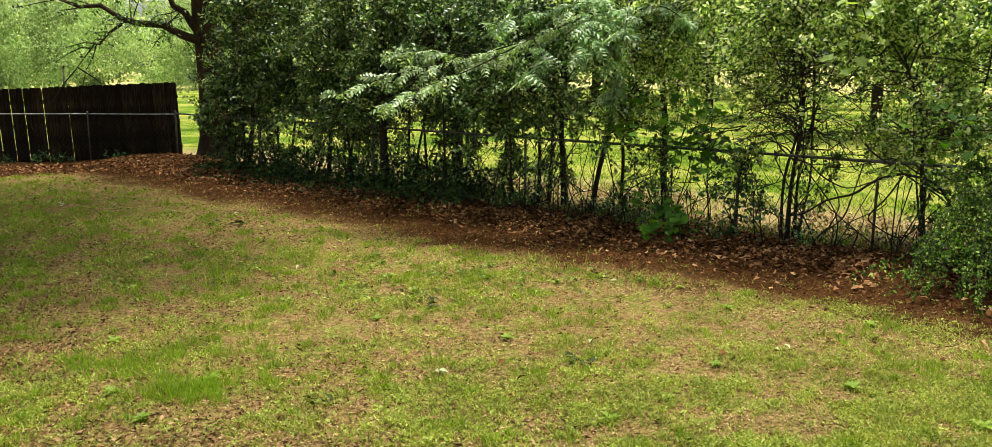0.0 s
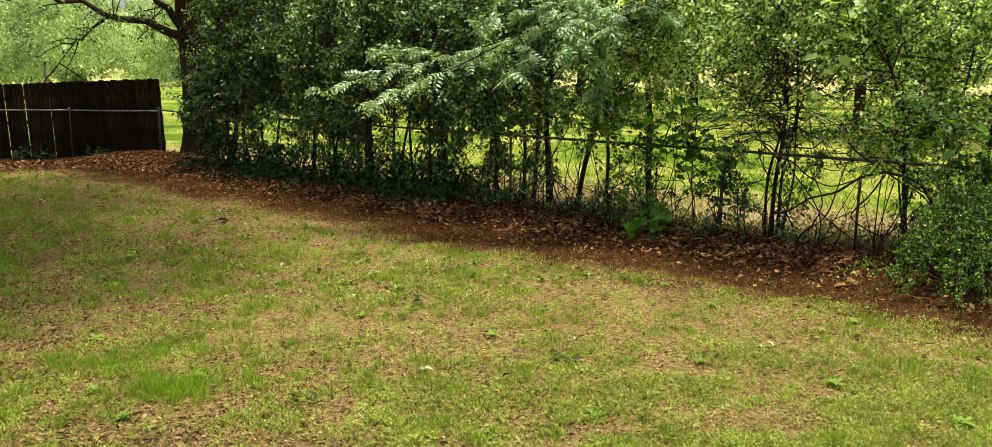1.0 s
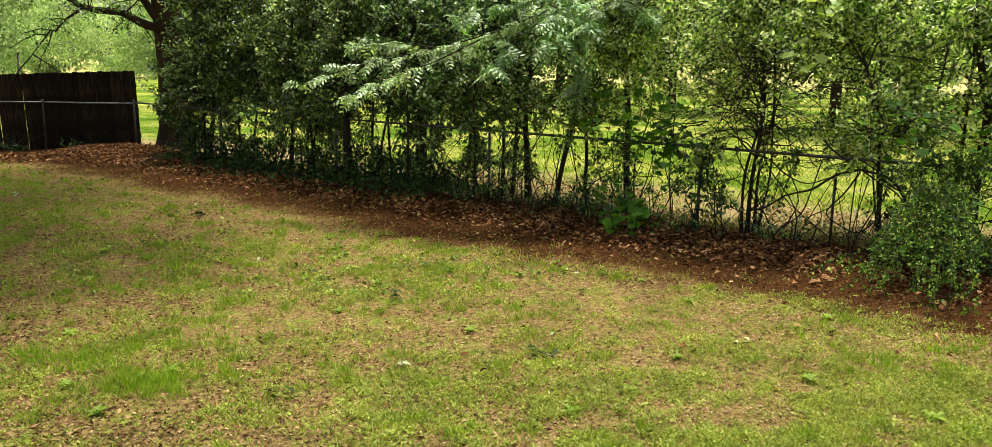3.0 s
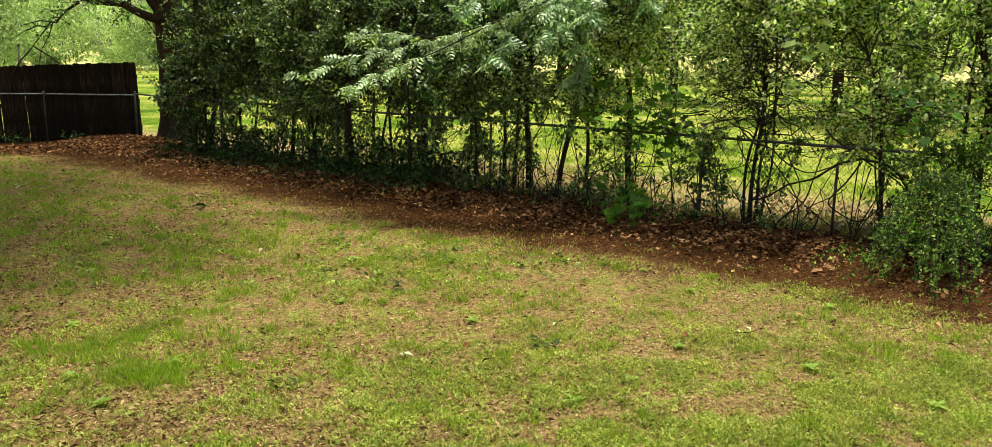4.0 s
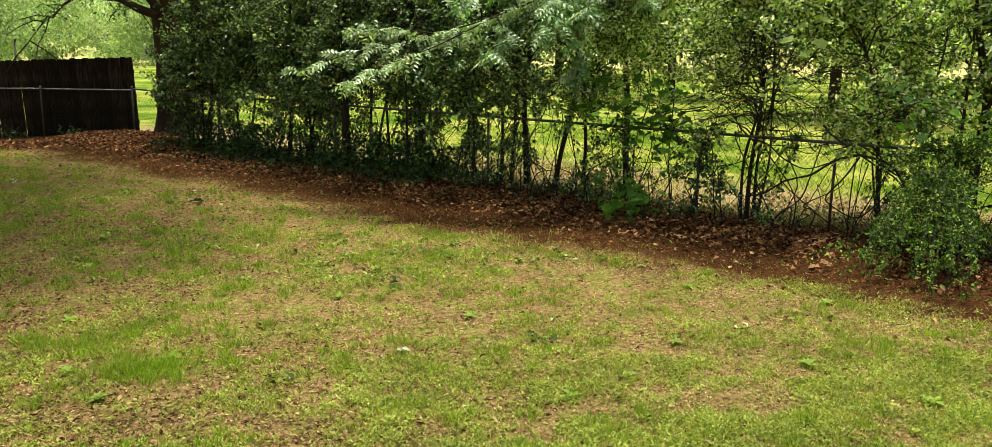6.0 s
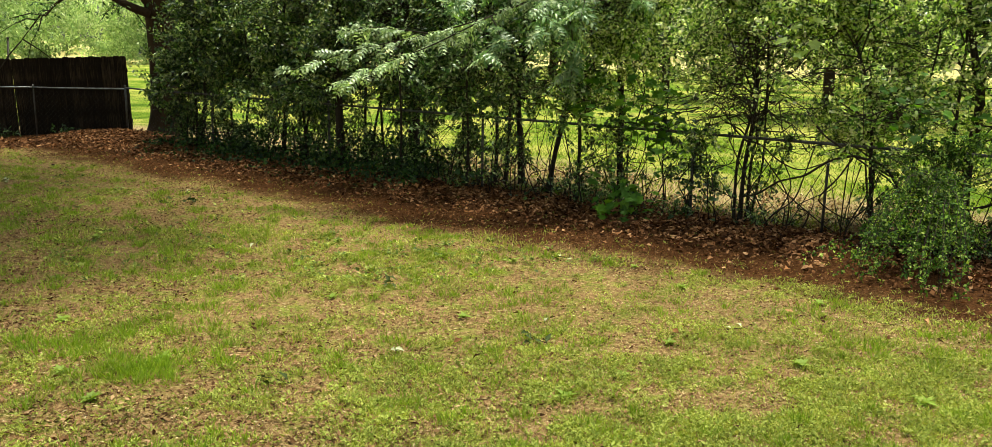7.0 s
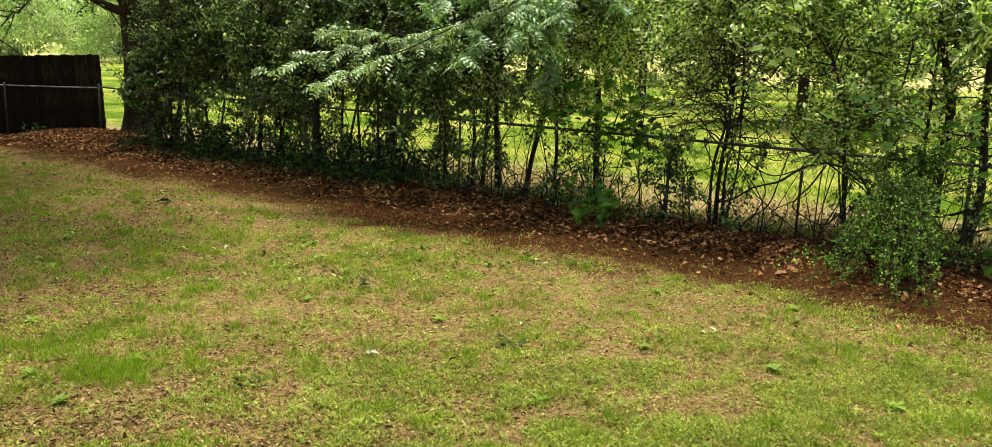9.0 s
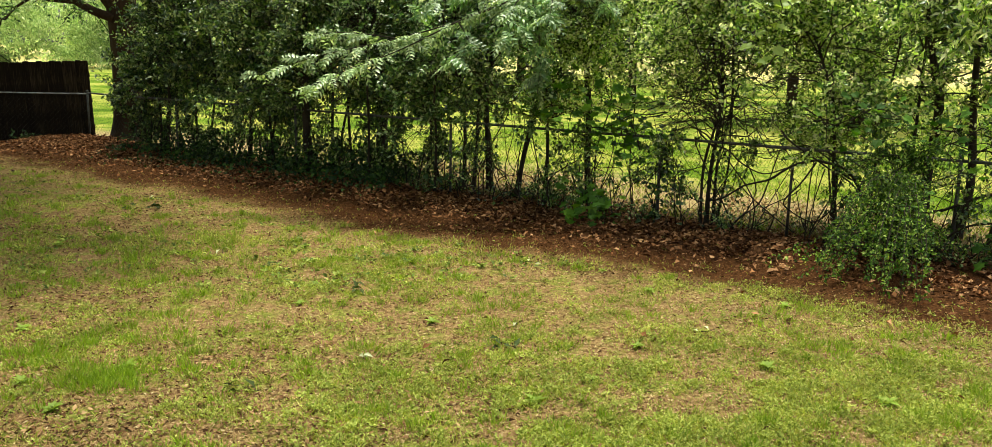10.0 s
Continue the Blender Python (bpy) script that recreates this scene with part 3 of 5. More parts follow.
def rough_grass():
    """Longer, half-dry grass on the field side of the wire."""
    n = 45000
    s = RNG.uniform(4, 22, n)
    d = -0.3 - 9.0 * RNG.random(n) ** 1.6
    x = FENCE_A[0] + FENCE_U[0] * s + FENCE_N[0] * d
    y = FENCE_A[1] + FENCE_U[1] * s + FENCE_N[1] * d
    keep = (RNG.random(n) < np.clip((fbm(x / 0.9, y / 0.9, 101) - 0.34) * 4, 0.05, 1))
    x, y = x[keep], y[keep]
    n = len(x)
    dry = RNG.random(n) < np.clip(0.75 + off_fence(x, y) / 5, 0.08, 1)
    pos = np.stack([x, y, height(x, y) - 0.005], -1)
    way = np.stack([RNG.normal(0, 0.6, n), RNG.normal(0, 0.6, n), np.ones(n)], -1)
    up = np.stack([RNG.normal(0, 1, n), RNG.normal(0, 1, n), RNG.normal(0, 0.3, n)], -1)
    v, f = flat_kites(pos, way, up, RNG.uniform(0.05, 0.16, n), RNG.uniform(0.008, 0.016, n), 0.1)
    # Litter behind the wire: sunlight is imitated by the paler straw colour.
    k = 7000
    s2, d2 = RNG.uniform(8, 20, k), -0.1 - 2.6 * RNG.random(k)
    x2 = FENCE_A[0] + FENCE_U[0] * s2 + FENCE_N[0] * d2
    y2 = FENCE_A[1] + FENCE_U[1] * s2 + FENCE_N[1] * d2
    on = fbm(x2 / 0.8, y2 / 0.8, 107) > 0.42
    x2, y2 = x2[on], y2[on]
    k = len(x2)
    w2 = np.stack([RNG.normal(0, 1, k), RNG.normal(0, 1, k), RNG.normal(0, 0.3, k)], -1)
    u2 = np.stack([RNG.normal(0, 0.5, k), RNG.normal(0, 0.5, k), np.ones(k)], -1)
    v2, f2 = kites(np.stack([x2, y2, height(x2, y2) + RNG.uniform(0.01, 0.06, k)], -1), w2, u2, RNG.uniform(0.04, 0.1, k), RNG.uniform(0.025, 0.06, k), 0.2, 0.2)
    tagged(new("leaf_litter", raw_mesh("leaf_litter", v2, f2, None, (M_STRAW,))), "dry leaves in sunlit tan on the field side of the fence", "leaf litter", kind="stuff")
    me = raw_mesh("rough_grass", v, f, None, (M_TUFT, M_STRAW), False, np.concatenate([dry, dry]))
    tagged(new("rough_grass", me), "rough half-dry grass on the field side of the fence", "grass", kind="stuff")


dark_debris()
dirt_mulch()
rough_grass()
broad_weeds()
distant_blades()
grass_blades()
grass_tufts()
weeds()
dry_flakes()
leaf_litter()


# ---- fences ----
def wire_strip(a, b, top, gauge=0.0016, pitch=0.057):
    """Chain-link: zigzag wires hooked side by side between two posts."""
    a, b = np.array(a, float), np.array(b, float)
    length = np.linalg.norm(b - a)
    u = (b - a) / length
    n_col = int(length / pitch)
    rows = int((top - 0.04) / pitch)
    k = np.arange(rows + 1)
    seg_a, seg_b = [], []
    for c in range(n_col):
        h = (c + 0.5 + np.where((k + c) % 2 == 0, -0.52, 0.52)) * pitch
        z = 0.03 + k * pitch
        p = np.stack([a[0] + u[0] * h, a[1] + u[1] * h, z], -1)
        seg_a.append(p[:-1])
        seg_b.append(p[1:])
    return sticks(np.concatenate(seg_a), np.concatenate(seg_b), gauge, gauge)


def sticks(a, b, ra, rb):
    """Straight three-sided rods from a to b."""
    n = len(a)
    t = unit(b - a)
    ref = np.where(np.abs(t[:, 2:3]) < 0.9, [[0, 0, 1.0]], [[1.0, 0, 0]])
    s = unit(np.cross(t, ref))
    w = np.cross(t, s)
    ra, rb = np.broadcast_to(ra, n)[:, None], np.broadcast_to(rb, n)[:, None]
    ring = [(math.cos(q), math.sin(q)) for q in (0, 2.094, 4.189)]
    v = np.stack([a + ra * (c * s + d * w) for c, d in ring] + [b + rb * (c * s + d * w) for c, d in ring], 1)
    i = np.arange(n)[:, None] * 6
    q = np.concatenate([i + [0, 1, 4, 3], i + [1, 2, 5, 4], i + [2, 0, 3, 5]], 0)
    return v.reshape(-1, 3), q


def tube_part(name, pts, radii, mat, parent, sides=10, label="", rough=0.0):
    t = Tubes()
    t.add(pts, radii, sides, rough)
    return mesh_part(name, t.mesh(name, mat), parent, label)


def chain_link_fence(points, top, rail_mat, post_mat, label, r=0.021, first=0):
    fence = empty("chain_link_fence", label=label, category="fence")
    for i, (x, y) in enumerate(points[first:]):
        z = float(height(x, y))
        post = tube_part("post", [(x, y, z - 0.3), (x, y, z + 0.6), (x, y, top + 0.02)], [r] * 3, post_mat, fence)
        tube_part("cap", [(x, y, top + 0.018), (x, y, top + 0.05), (x, y, top + 0.066)], [r * 1.4, r * 1.3, r * 0.5], rail_mat, post)
    for (ax, ay), (bx, by) in zip(points[:-1], points[1:]):
        n = 5
        pts = [(ax + (bx - ax) * k / n, ay + (by - ay) * k / n, top - 0.03 * math.sin(math.pi * k / n) * ((i % 2) + 0.2)) for k in range(n + 1)]
        tube_part("top_rail", pts, [r * 0.9] * (n + 1), rail_mat, fence)
        v, q = wire_strip((ax, ay), (bx, by), top - 0.02)
        tagged(mesh_part("wire_mesh", raw_mesh("wire_mesh", v, None, q, (M_WIRE,)), fence, "thin rusty diamond wire mesh"), kind="stuff")
    return fence


chain_link_fence([on_line(s) for s in (-0.08, 3.2, 6.75, 10.3, 13.85, 17.4, 20.9)], 1.16, M_PIPE, M_PIPE, "chain-link fence with dull grey pipe rail, overgrown by hedge")
chain_link_fence([(-7.38, 20.68), (-9.5, 20.92), (-12.4, 20.95), (-15.4, 21.0)], 1.14, M_RAIL, M_RUST, "grey galvanised chain-link fence before a board fence", 0.016, 1)


def metal_stake():
    x, y = on_line(15.6, 0.05)
    stake = empty("metal_stake", x, y, float(height(x, y)), "short bare steel stake beside the overgrown fence", "stake")
    tube_part("shaft", [(0, 0, -0.2), (0.005, 0, 0.5), (0.012, 0, 0.86)], [0.017] * 3, M_RUST, stake)
    tube_part("cap", [(0.012, 0, 0.855), (0.012, 0, 0.88), (0.012, 0, 0.888)], [0.021, 0.021, 0.01], M_RAIL, stake)


metal_stake()


def plank_mesh(w, h, t, cut):
    """A dog-eared board, its foot at the origin."""
    bm = bmesh.new()
    half = w / 2
    outline = [(-half, 0), (half, 0), (half, h - cut), (half - cut, h), (-half + cut, h), (-half, h - cut)]
    front = [bm.verts.new((x, -t / 2, z)) for x, z in outline]
    back = [bm.verts.new((x, t / 2, z)) for x, z in outline]
    bm.faces.new(front)
    bm.faces.new(back[::-1])
    for i in range(6):
        j = (i + 1) % 6
        bm.faces.new((front[i], back[i], back[j], front[j]))
    me = bpy.data.meshes.new("plank")
    bm.to_mesh(me)
    bm.free()
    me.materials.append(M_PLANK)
    return me


def box_mesh(name, sx, sy, sz, mat):
    bm = bmesh.new()
    bmesh.ops.create_cube(bm, size=1.0)
    bmesh.ops.scale(bm, vec=(sx, sy, sz), verts=bm.verts)
    bmesh.ops.bevel(bm, geom=bm.edges[:], offset=0.006, segments=1, affect="EDGES")
    me = bpy.data.meshes.new(name)
    bm.to_mesh(me)
    bm.free()
    me.materials.append(mat)
    return me


def wooden_fence():
    fence = empty("wooden_fence", -7.5, 21.4, 0, "dark weathered dog-eared board fence, leaning slightly", "fence")
    fence.rotation_euler = (0, radians(-2.2), radians(1.0))
    meshes = [plank_mesh(w, 1.84, 0.018, c) for w, c in ((0.146, 0.02), (0.147, 0.027), (0.145, 0.023))]
    rnd = random.Random(5)
    gaps = {17: 0.011, 21: 0.015, 24: 0.034, 26: 0.03, 28: 0.036, 31: 0.013, 34: 0.03, 37: 0.014, 41: 0.013}
    x = -0.07
    for i in range(56):
        ob = mesh_part("plank", meshes[rnd.randrange(3)], fence)
        ob.location = (x, 0.0095 if i % 2 else -0.0095, 0.02 + rnd.uniform(-0.013, 0.011))
        ob.rotation_euler = (0, rnd.uniform(-0.0016, 0.0016) + rnd.choice((-0.002, 0.0015)) * (i in gaps), 0)
        x -= 0.143 + gaps.get(i, 0.0)
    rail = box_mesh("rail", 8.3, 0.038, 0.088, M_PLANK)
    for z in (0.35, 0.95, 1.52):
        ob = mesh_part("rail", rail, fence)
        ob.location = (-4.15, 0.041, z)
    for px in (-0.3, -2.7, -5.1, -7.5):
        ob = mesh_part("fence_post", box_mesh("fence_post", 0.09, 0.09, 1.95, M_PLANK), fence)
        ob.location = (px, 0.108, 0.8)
    return fence


def thin_pole():
    """A bare post that looks over the board fence from behind."""
    pole = empty("metal_pole", -10.72, 22.3, 0, "thin dark steel pole standing behind the board fence", "pole")
    tube_part("shaft", [(0.0, 0, -0.3), (0.03, 0, 1.0), (0.1, 0, 2.2)], [0.024, 0.024, 0.022], M_RUST, pole)
    tube_part("cap", [(0.1, 0, 2.19), (0.1, 0, 2.23), (0.1, 0, 2.24)], [0.028, 0.028, 0.012], M_RUST, pole)


thin_pole()


wooden_fence()


# ---- trees and shrubs ----
def smooth_line(pts, k=24):
    """A smooth line through control points."""
    p = np.asarray(pts, float)
    p = np.vstack([2 * p[0] - p[1], p, 2 * p[-1] - p[-2]])
    out = []
    for i in range(1, len(p) - 2):
        for t in np.linspace(0, 1, max(2, k // (len(p) - 3)), endpoint=False):
            a, b, c, d = p[i - 1], p[i], p[i + 1], p[i + 2]
            out.append(0.5 * (2 * b + (c - a) * t + (2 * a - 5 * b + 4 * c - d) * t * t + (3 * b - a - 3 * c + d) * t ** 3))
    out.append(p[-2])
    return np.array(out)


def bent(a, b, k, wob, sag=0.0):
    """k points from a to b, wavering, sagging in the middle by sag."""
    a, b = np.asarray(a, float), np.asarray(b, float)
    t = np.linspace(0, 1, k)[:, None]
    p = a + (b - a) * t
    w = RNG.normal(0, wob, (k, 3)) * np.sin(np.pi * t)
    p = p + w
    p[:, 2] += -sag * (4 * t * (1 - t))[:, 0]
    return p


def at_height(pts, z):
    pts = np.asarray(pts)
    return np.array([np.interp(z, pts[:, 2], pts[:, i]) for i in range(3)])


def leaves_on(twig_a, twig_b, per, size, width, up_bias=1.0, spread=0.02):
    """Leaves along straight twigs; above the hedge's eye-level part they are fewer and larger."""
    n = len(twig_a) * per
    t = np.tile((np.arange(per) + 0.5) / per, len(twig_a))[:, None]
    a, b = np.repeat(twig_a, per, 0), np.repeat(twig_b, per, 0)
    pos = a + (b - a) * np.clip(t + RNG.normal(0, 0.08, (n, 1)), 0, 1.05) + RNG.normal(0, spread, (n, 3))
    way = unit(b - a) * 0.6 + RNG.normal(0, 0.65, (n, 3))
    way[:, 2] -= 0.15
    up = np.stack([RNG.normal(-0.45, 0.6, n), RNG.normal(-0.6, 0.6, n), np.full(n, 0.8 * up_bias)], -1)
    L = size * RNG.uniform(0.6, 1.35, n)
    high = pos[:, 2] > 3.8
    keep = ~high | (RNG.random(n) < 0.1)
    L = np.where(high, L * 1.8, L)
    keep &= pos[:, 2] > 0.03
    return flat_kites(pos[keep], way[keep], up[keep], L[keep], L[keep] * width, 0.22)


def sapling(name, x, y, tall, r, crown, spread, limbs, twigs, per, size, leaf_mat, label, lean=(0, 0), width=0.5, rise=0.35, single=True, group="", category="tree", low=0.0, gaps=0.86):
    """A small tree: a bent trunk, limbs (most of them up to 3.8 m), twigs along them, leaves along those."""
    z = float(height(x, y))
    tree = empty(name, x, y, z, label, category, group)
    trunk = smooth_line(bent((0, 0, -0.1), (lean[0], lean[1], tall), 7, 0.085 * min(1.0, tall / 4)), 24)
    trunk[:, 2] = np.sort(trunk[:, 2])
    girth = np.linspace(r, r * 0.2, len(trunk)) * RNG.uniform(0.93, 1.07, len(trunk))
    girth[:3] *= (1.5, 1.2, 1.06)
    t = Tubes()
    t.add(trunk, girth, 8, 0.12)
    mesh_part("trunk", t.mesh("trunk", M_STEM), tree)
    ta, tb, work = [], [], Tubes()
    mid = min(3.8, crown[1])
    for i in range(limbs):
        w = (i + RNG.random()) / limbs
        h = crown[0] + (mid - crown[0]) * w / 0.86 if w < 0.86 else mid + (crown[1] - mid) * (w - 0.86) / 0.14
        h = min(h, tall)
        s = at_height(trunk, h)
        az = RNG.random() * 6.283
        if single and RNG.random() < 0.35:
            az = math.atan2(FENCE_N[1], FENCE_N[0]) + RNG.normal(0, 0.7)
        reach = spread * RNG.uniform(0.4, 1.0)
        e = s + np.array([math.cos(az) * reach, math.sin(az) * reach, reach * RNG.normal(rise, 0.35)])
        e[2] = max(e[2], low + RNG.random() * 0.4)
        pts = bent(s, e, 6, 0.05 * reach, -0.1 * reach)
        rad = np.linspace(min(r * 0.4, 0.012), 0.003, 6)
        k = max(2, int(twigs * reach / spread))
        u = RNG.uniform(0.15, 1.0, k) * 5
        j = np.minimum(u.astype(int), 4)
        a = pts[j] + (pts[j + 1] - pts[j]) * (u - j)[:, None]
        d = unit(unit(e - s) * 0.7 + RNG.normal(0, 0.6, (k, 3)))
        b = a + d * RNG.uniform(0.15, 0.5, k)[:, None] * min(1.0, spread)
        limb = Tubes() if single and h < 3.8 else work
        limb.add(pts, rad, 5)
        for p, q in zip(a, b):
            work.add([p, (p + q) / 2 + RNG.normal(0, 0.012, 3), q], [0.0035, 0.0025, 0.0012], 3, 0, False)
        if limb is not work:
            mesh_part("limb", limb.mesh("limb", M_STEM), tree)
        ta.append(a)
        tb.append(b)
    if work.n:
        tagged(mesh_part("branchwork", work.mesh("branchwork", M_STEM), tree), kind="stuff")
    ta, tb = np.concatenate(ta), np.concatenate(tb)
    off = np.array([x, y, z])
    w = tb + off
    lump = vnoise(w[:, 0] * 1.9, w[:, 2] * 2.2, 15) + vnoise(w[:, 1] * 1.9, w[:, 2] * 2.2, 16)
    keep = lump + RNG.normal(0, 0.12, len(w)) > gaps
    ta, tb, per = ta[keep], tb[keep], int(per * 1.35)
    v, f = leaves_on(ta + off, tb + off, per, size, width)
    mesh_part("crown", raw_mesh("crown", v - off, f, None, (leaf_mat,)), tree)
    return tree


# the hedge at its far, dense end: leafy tops over a gap that shows the field, on dark stems
for s, off, tall, sp, z0 in ((1.75, -0.5, 4.4, 0.62, 0.7), (2.1, -0.9, 5.4, 0.75, 1.0), (2.3, -0.2, 4.6, 0.9, 1.1), (3.0, -0.7, 5.4, 1.25, 1.1), (3.9, -0.3, 4.6, 1.1, 1.15), (4.9, -0.8, 5.4, 1.25, 1.15), (5.8, -0.3, 4.6, 1.1, 1.2), (6.8, -0.9, 5.4, 1.25, 1.3), (7.7, -0.5, 4.6, 1.15, 1.4), (8.9, -1.0, 5.4, 1.2, 1.4)):
    hx, hy = on_line(s, off)
    sapling("hedge_shrub", hx, hy, tall, 0.026, (z0, tall), sp, 50, 20, 11, 0.086, M_HEDGE, "dense dark green shrub in the fence hedge", (RNG.normal(0, 0.9), RNG.normal(0, 0.5)), 0.6, 0.05, False, "hedge shrubs", "shrub", z0 - 0.45, 0.84)

# lower shrubs that half fill the hedge's foot
for s, off, sp in ((1.6, -0.5, 0.5), (1.9, -0.2, 0.5), (2.6, -0.9, 0.6), (3.6, -1.1, 0.6), (4.6, -0.9, 0.7), (5.6, -1.1, 0.6), (6.6, -0.7, 0.7), (7.6, -1.0, 0.5), (8.5, -0.6, 0.7), (9.3, -1.0, 0.6)):
    hx, hy = on_line(s, off)
    sapling("hedge_shrub", hx, hy, 2.0, 0.022, (0.15, 1.8), sp, 25, 14, 8, 0.08, M_HEDGE, "low dark green shrub behind the fence wire", (RNG.normal(0, 0.6), RNG.normal(0, 0.3)), 0.6, 0.1, False, "hedge shrubs", "shrub", 0.1, 0.8)

# single trunks along the fence
FAR_END = [
    # x, y, height, radius, crown from, spread, limbs, lean, leaves
    (-5.36, 19.3, 6.0, 0.06, 1.6, 1.0, 30, (0.75, -0.5), "dark"),
    (-3.4, 18.0, 6.0, 0.06, 1.5, 1.2, 40, (0.2, -0.2), "dark"),
    (-1.97, 16.04, 6.0, 0.095, 1.35, 1.4, 44, (-0.1, 0.0), "dark"),
    (-1.55, 16.2, 5.5, 0.045, 1.4, 1.2, 26, (0.1, 0.0), "dark"),
    (-0.71, 16.03, 6.5, 0.13, 1.4, 1.5, 48, (-0.05, 0.2), "dark"),
    (0.69, 14.53, 6.5, 0.045, 1.4, 1.3, 46, (0.0, 0.2), "mid"),
    (0.84, 14.39, 6.5, 0.045, 1.4, 1.3, 40, (0.3, 0.2), "mid"),
    (1.11, 14.19, 7.0, 0.066, 1.4, 1.4, 50, (-0.1, 0.2), "mid"),
    (1.42, 13.39, 6.0, 0.06, 1.5, 1.4, 48, (0.9, 0.1), "mid"),
]
MIDDLE = [
    (-0.9, 14.9, 5.0, 0.03, 2.1, 1.3, 40, (-0.2, -0.2), "mid"),
    (0.2, 13.9, 5.0, 0.03, 2.0, 1.2, 34, (0.1, -0.1), "mid"),
    (1.81, 13.0, 6.0, 0.042, 1.5, 1.4, 44, (0.5, 0.2), "light"),
    (2.6, 13.0, 6.0, 0.017, 1.9, 1.4, 40, (0.1, 0.2), "light"),
    (3.69, 11.15, 6.0, 0.045, 1.4, 1.3, 50, (0.1, 0.1), "light"),
    (3.80, 11.2, 5.5, 0.03, 1.5, 1.2, 30, (0.3, 0.2), "light"),
    (3.63, 11.2, 5.5, 0.03, 1.6, 1.2, 30, (0.3, 0.1), "light"),
    (3.0, 12.3, 5.0, 0.015, 2.1, 1.2, 36, (-0.1, 0.1), "light"),
    (3.95, 11.6, 6.0, 0.022, 1.5, 1.4, 36, (0.8, 0.2), "light"),
]
NEAR_END = [
    (5.25, 10.7, 6.0, 0.035, 1.3, 1.3, 41, (-0.5, 0.3), "light"),
    (5.6, 11.6, 6.0, 0.04, 1.4, 1.4, 33, (0.1, 0.2), "light"),
    (6.45, 10.8, 7.0, 0.085, 1.6, 1.5, 34, (-0.1, 0.3), "light"),
    (5.5, 11.3, 3.4, 0.02, 1.2, 1.2, 31, (-0.7, 0.3), "light"),
    (5.7, 10.75, 3.4, 0.022, 1.25, 1.1, 27, (0.1, 0.0), "light"),
    (5.95, 10.4, 6.0, 0.035, 1.8, 1.2, 22, (0.0, 0.1), "light"),
    (6.7, 9.9, 5.0, 0.03, 2.3, 1.2, 26, (-0.1, -0.3), "narrow"),
    (7.3, 10.3, 7.0, 0.10, 1.5, 1.5, 36, (0.2, 0.2), "dark"),
    (6.62, 10.4, 6.0, 0.07, 1.5, 1.3, 22, (0.3, 0.1), "light"),
]
for x, y, tall, r, z0, sp, limbs, lean, tone in FAR_END + MIDDLE + NEAR_END:
    # One kind of sapling; the tone puts shaded or lit foliage into leaf colour.
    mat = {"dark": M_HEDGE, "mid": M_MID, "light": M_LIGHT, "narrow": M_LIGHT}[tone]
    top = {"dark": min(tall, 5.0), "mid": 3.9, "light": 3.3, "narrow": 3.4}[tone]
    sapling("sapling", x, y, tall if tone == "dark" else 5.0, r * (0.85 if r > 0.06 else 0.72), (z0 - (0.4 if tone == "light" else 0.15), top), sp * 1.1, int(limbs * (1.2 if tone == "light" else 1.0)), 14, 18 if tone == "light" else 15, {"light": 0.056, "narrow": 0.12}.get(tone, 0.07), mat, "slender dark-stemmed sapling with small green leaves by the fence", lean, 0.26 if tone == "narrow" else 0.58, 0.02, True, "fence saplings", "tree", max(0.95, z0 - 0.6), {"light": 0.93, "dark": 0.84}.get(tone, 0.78))


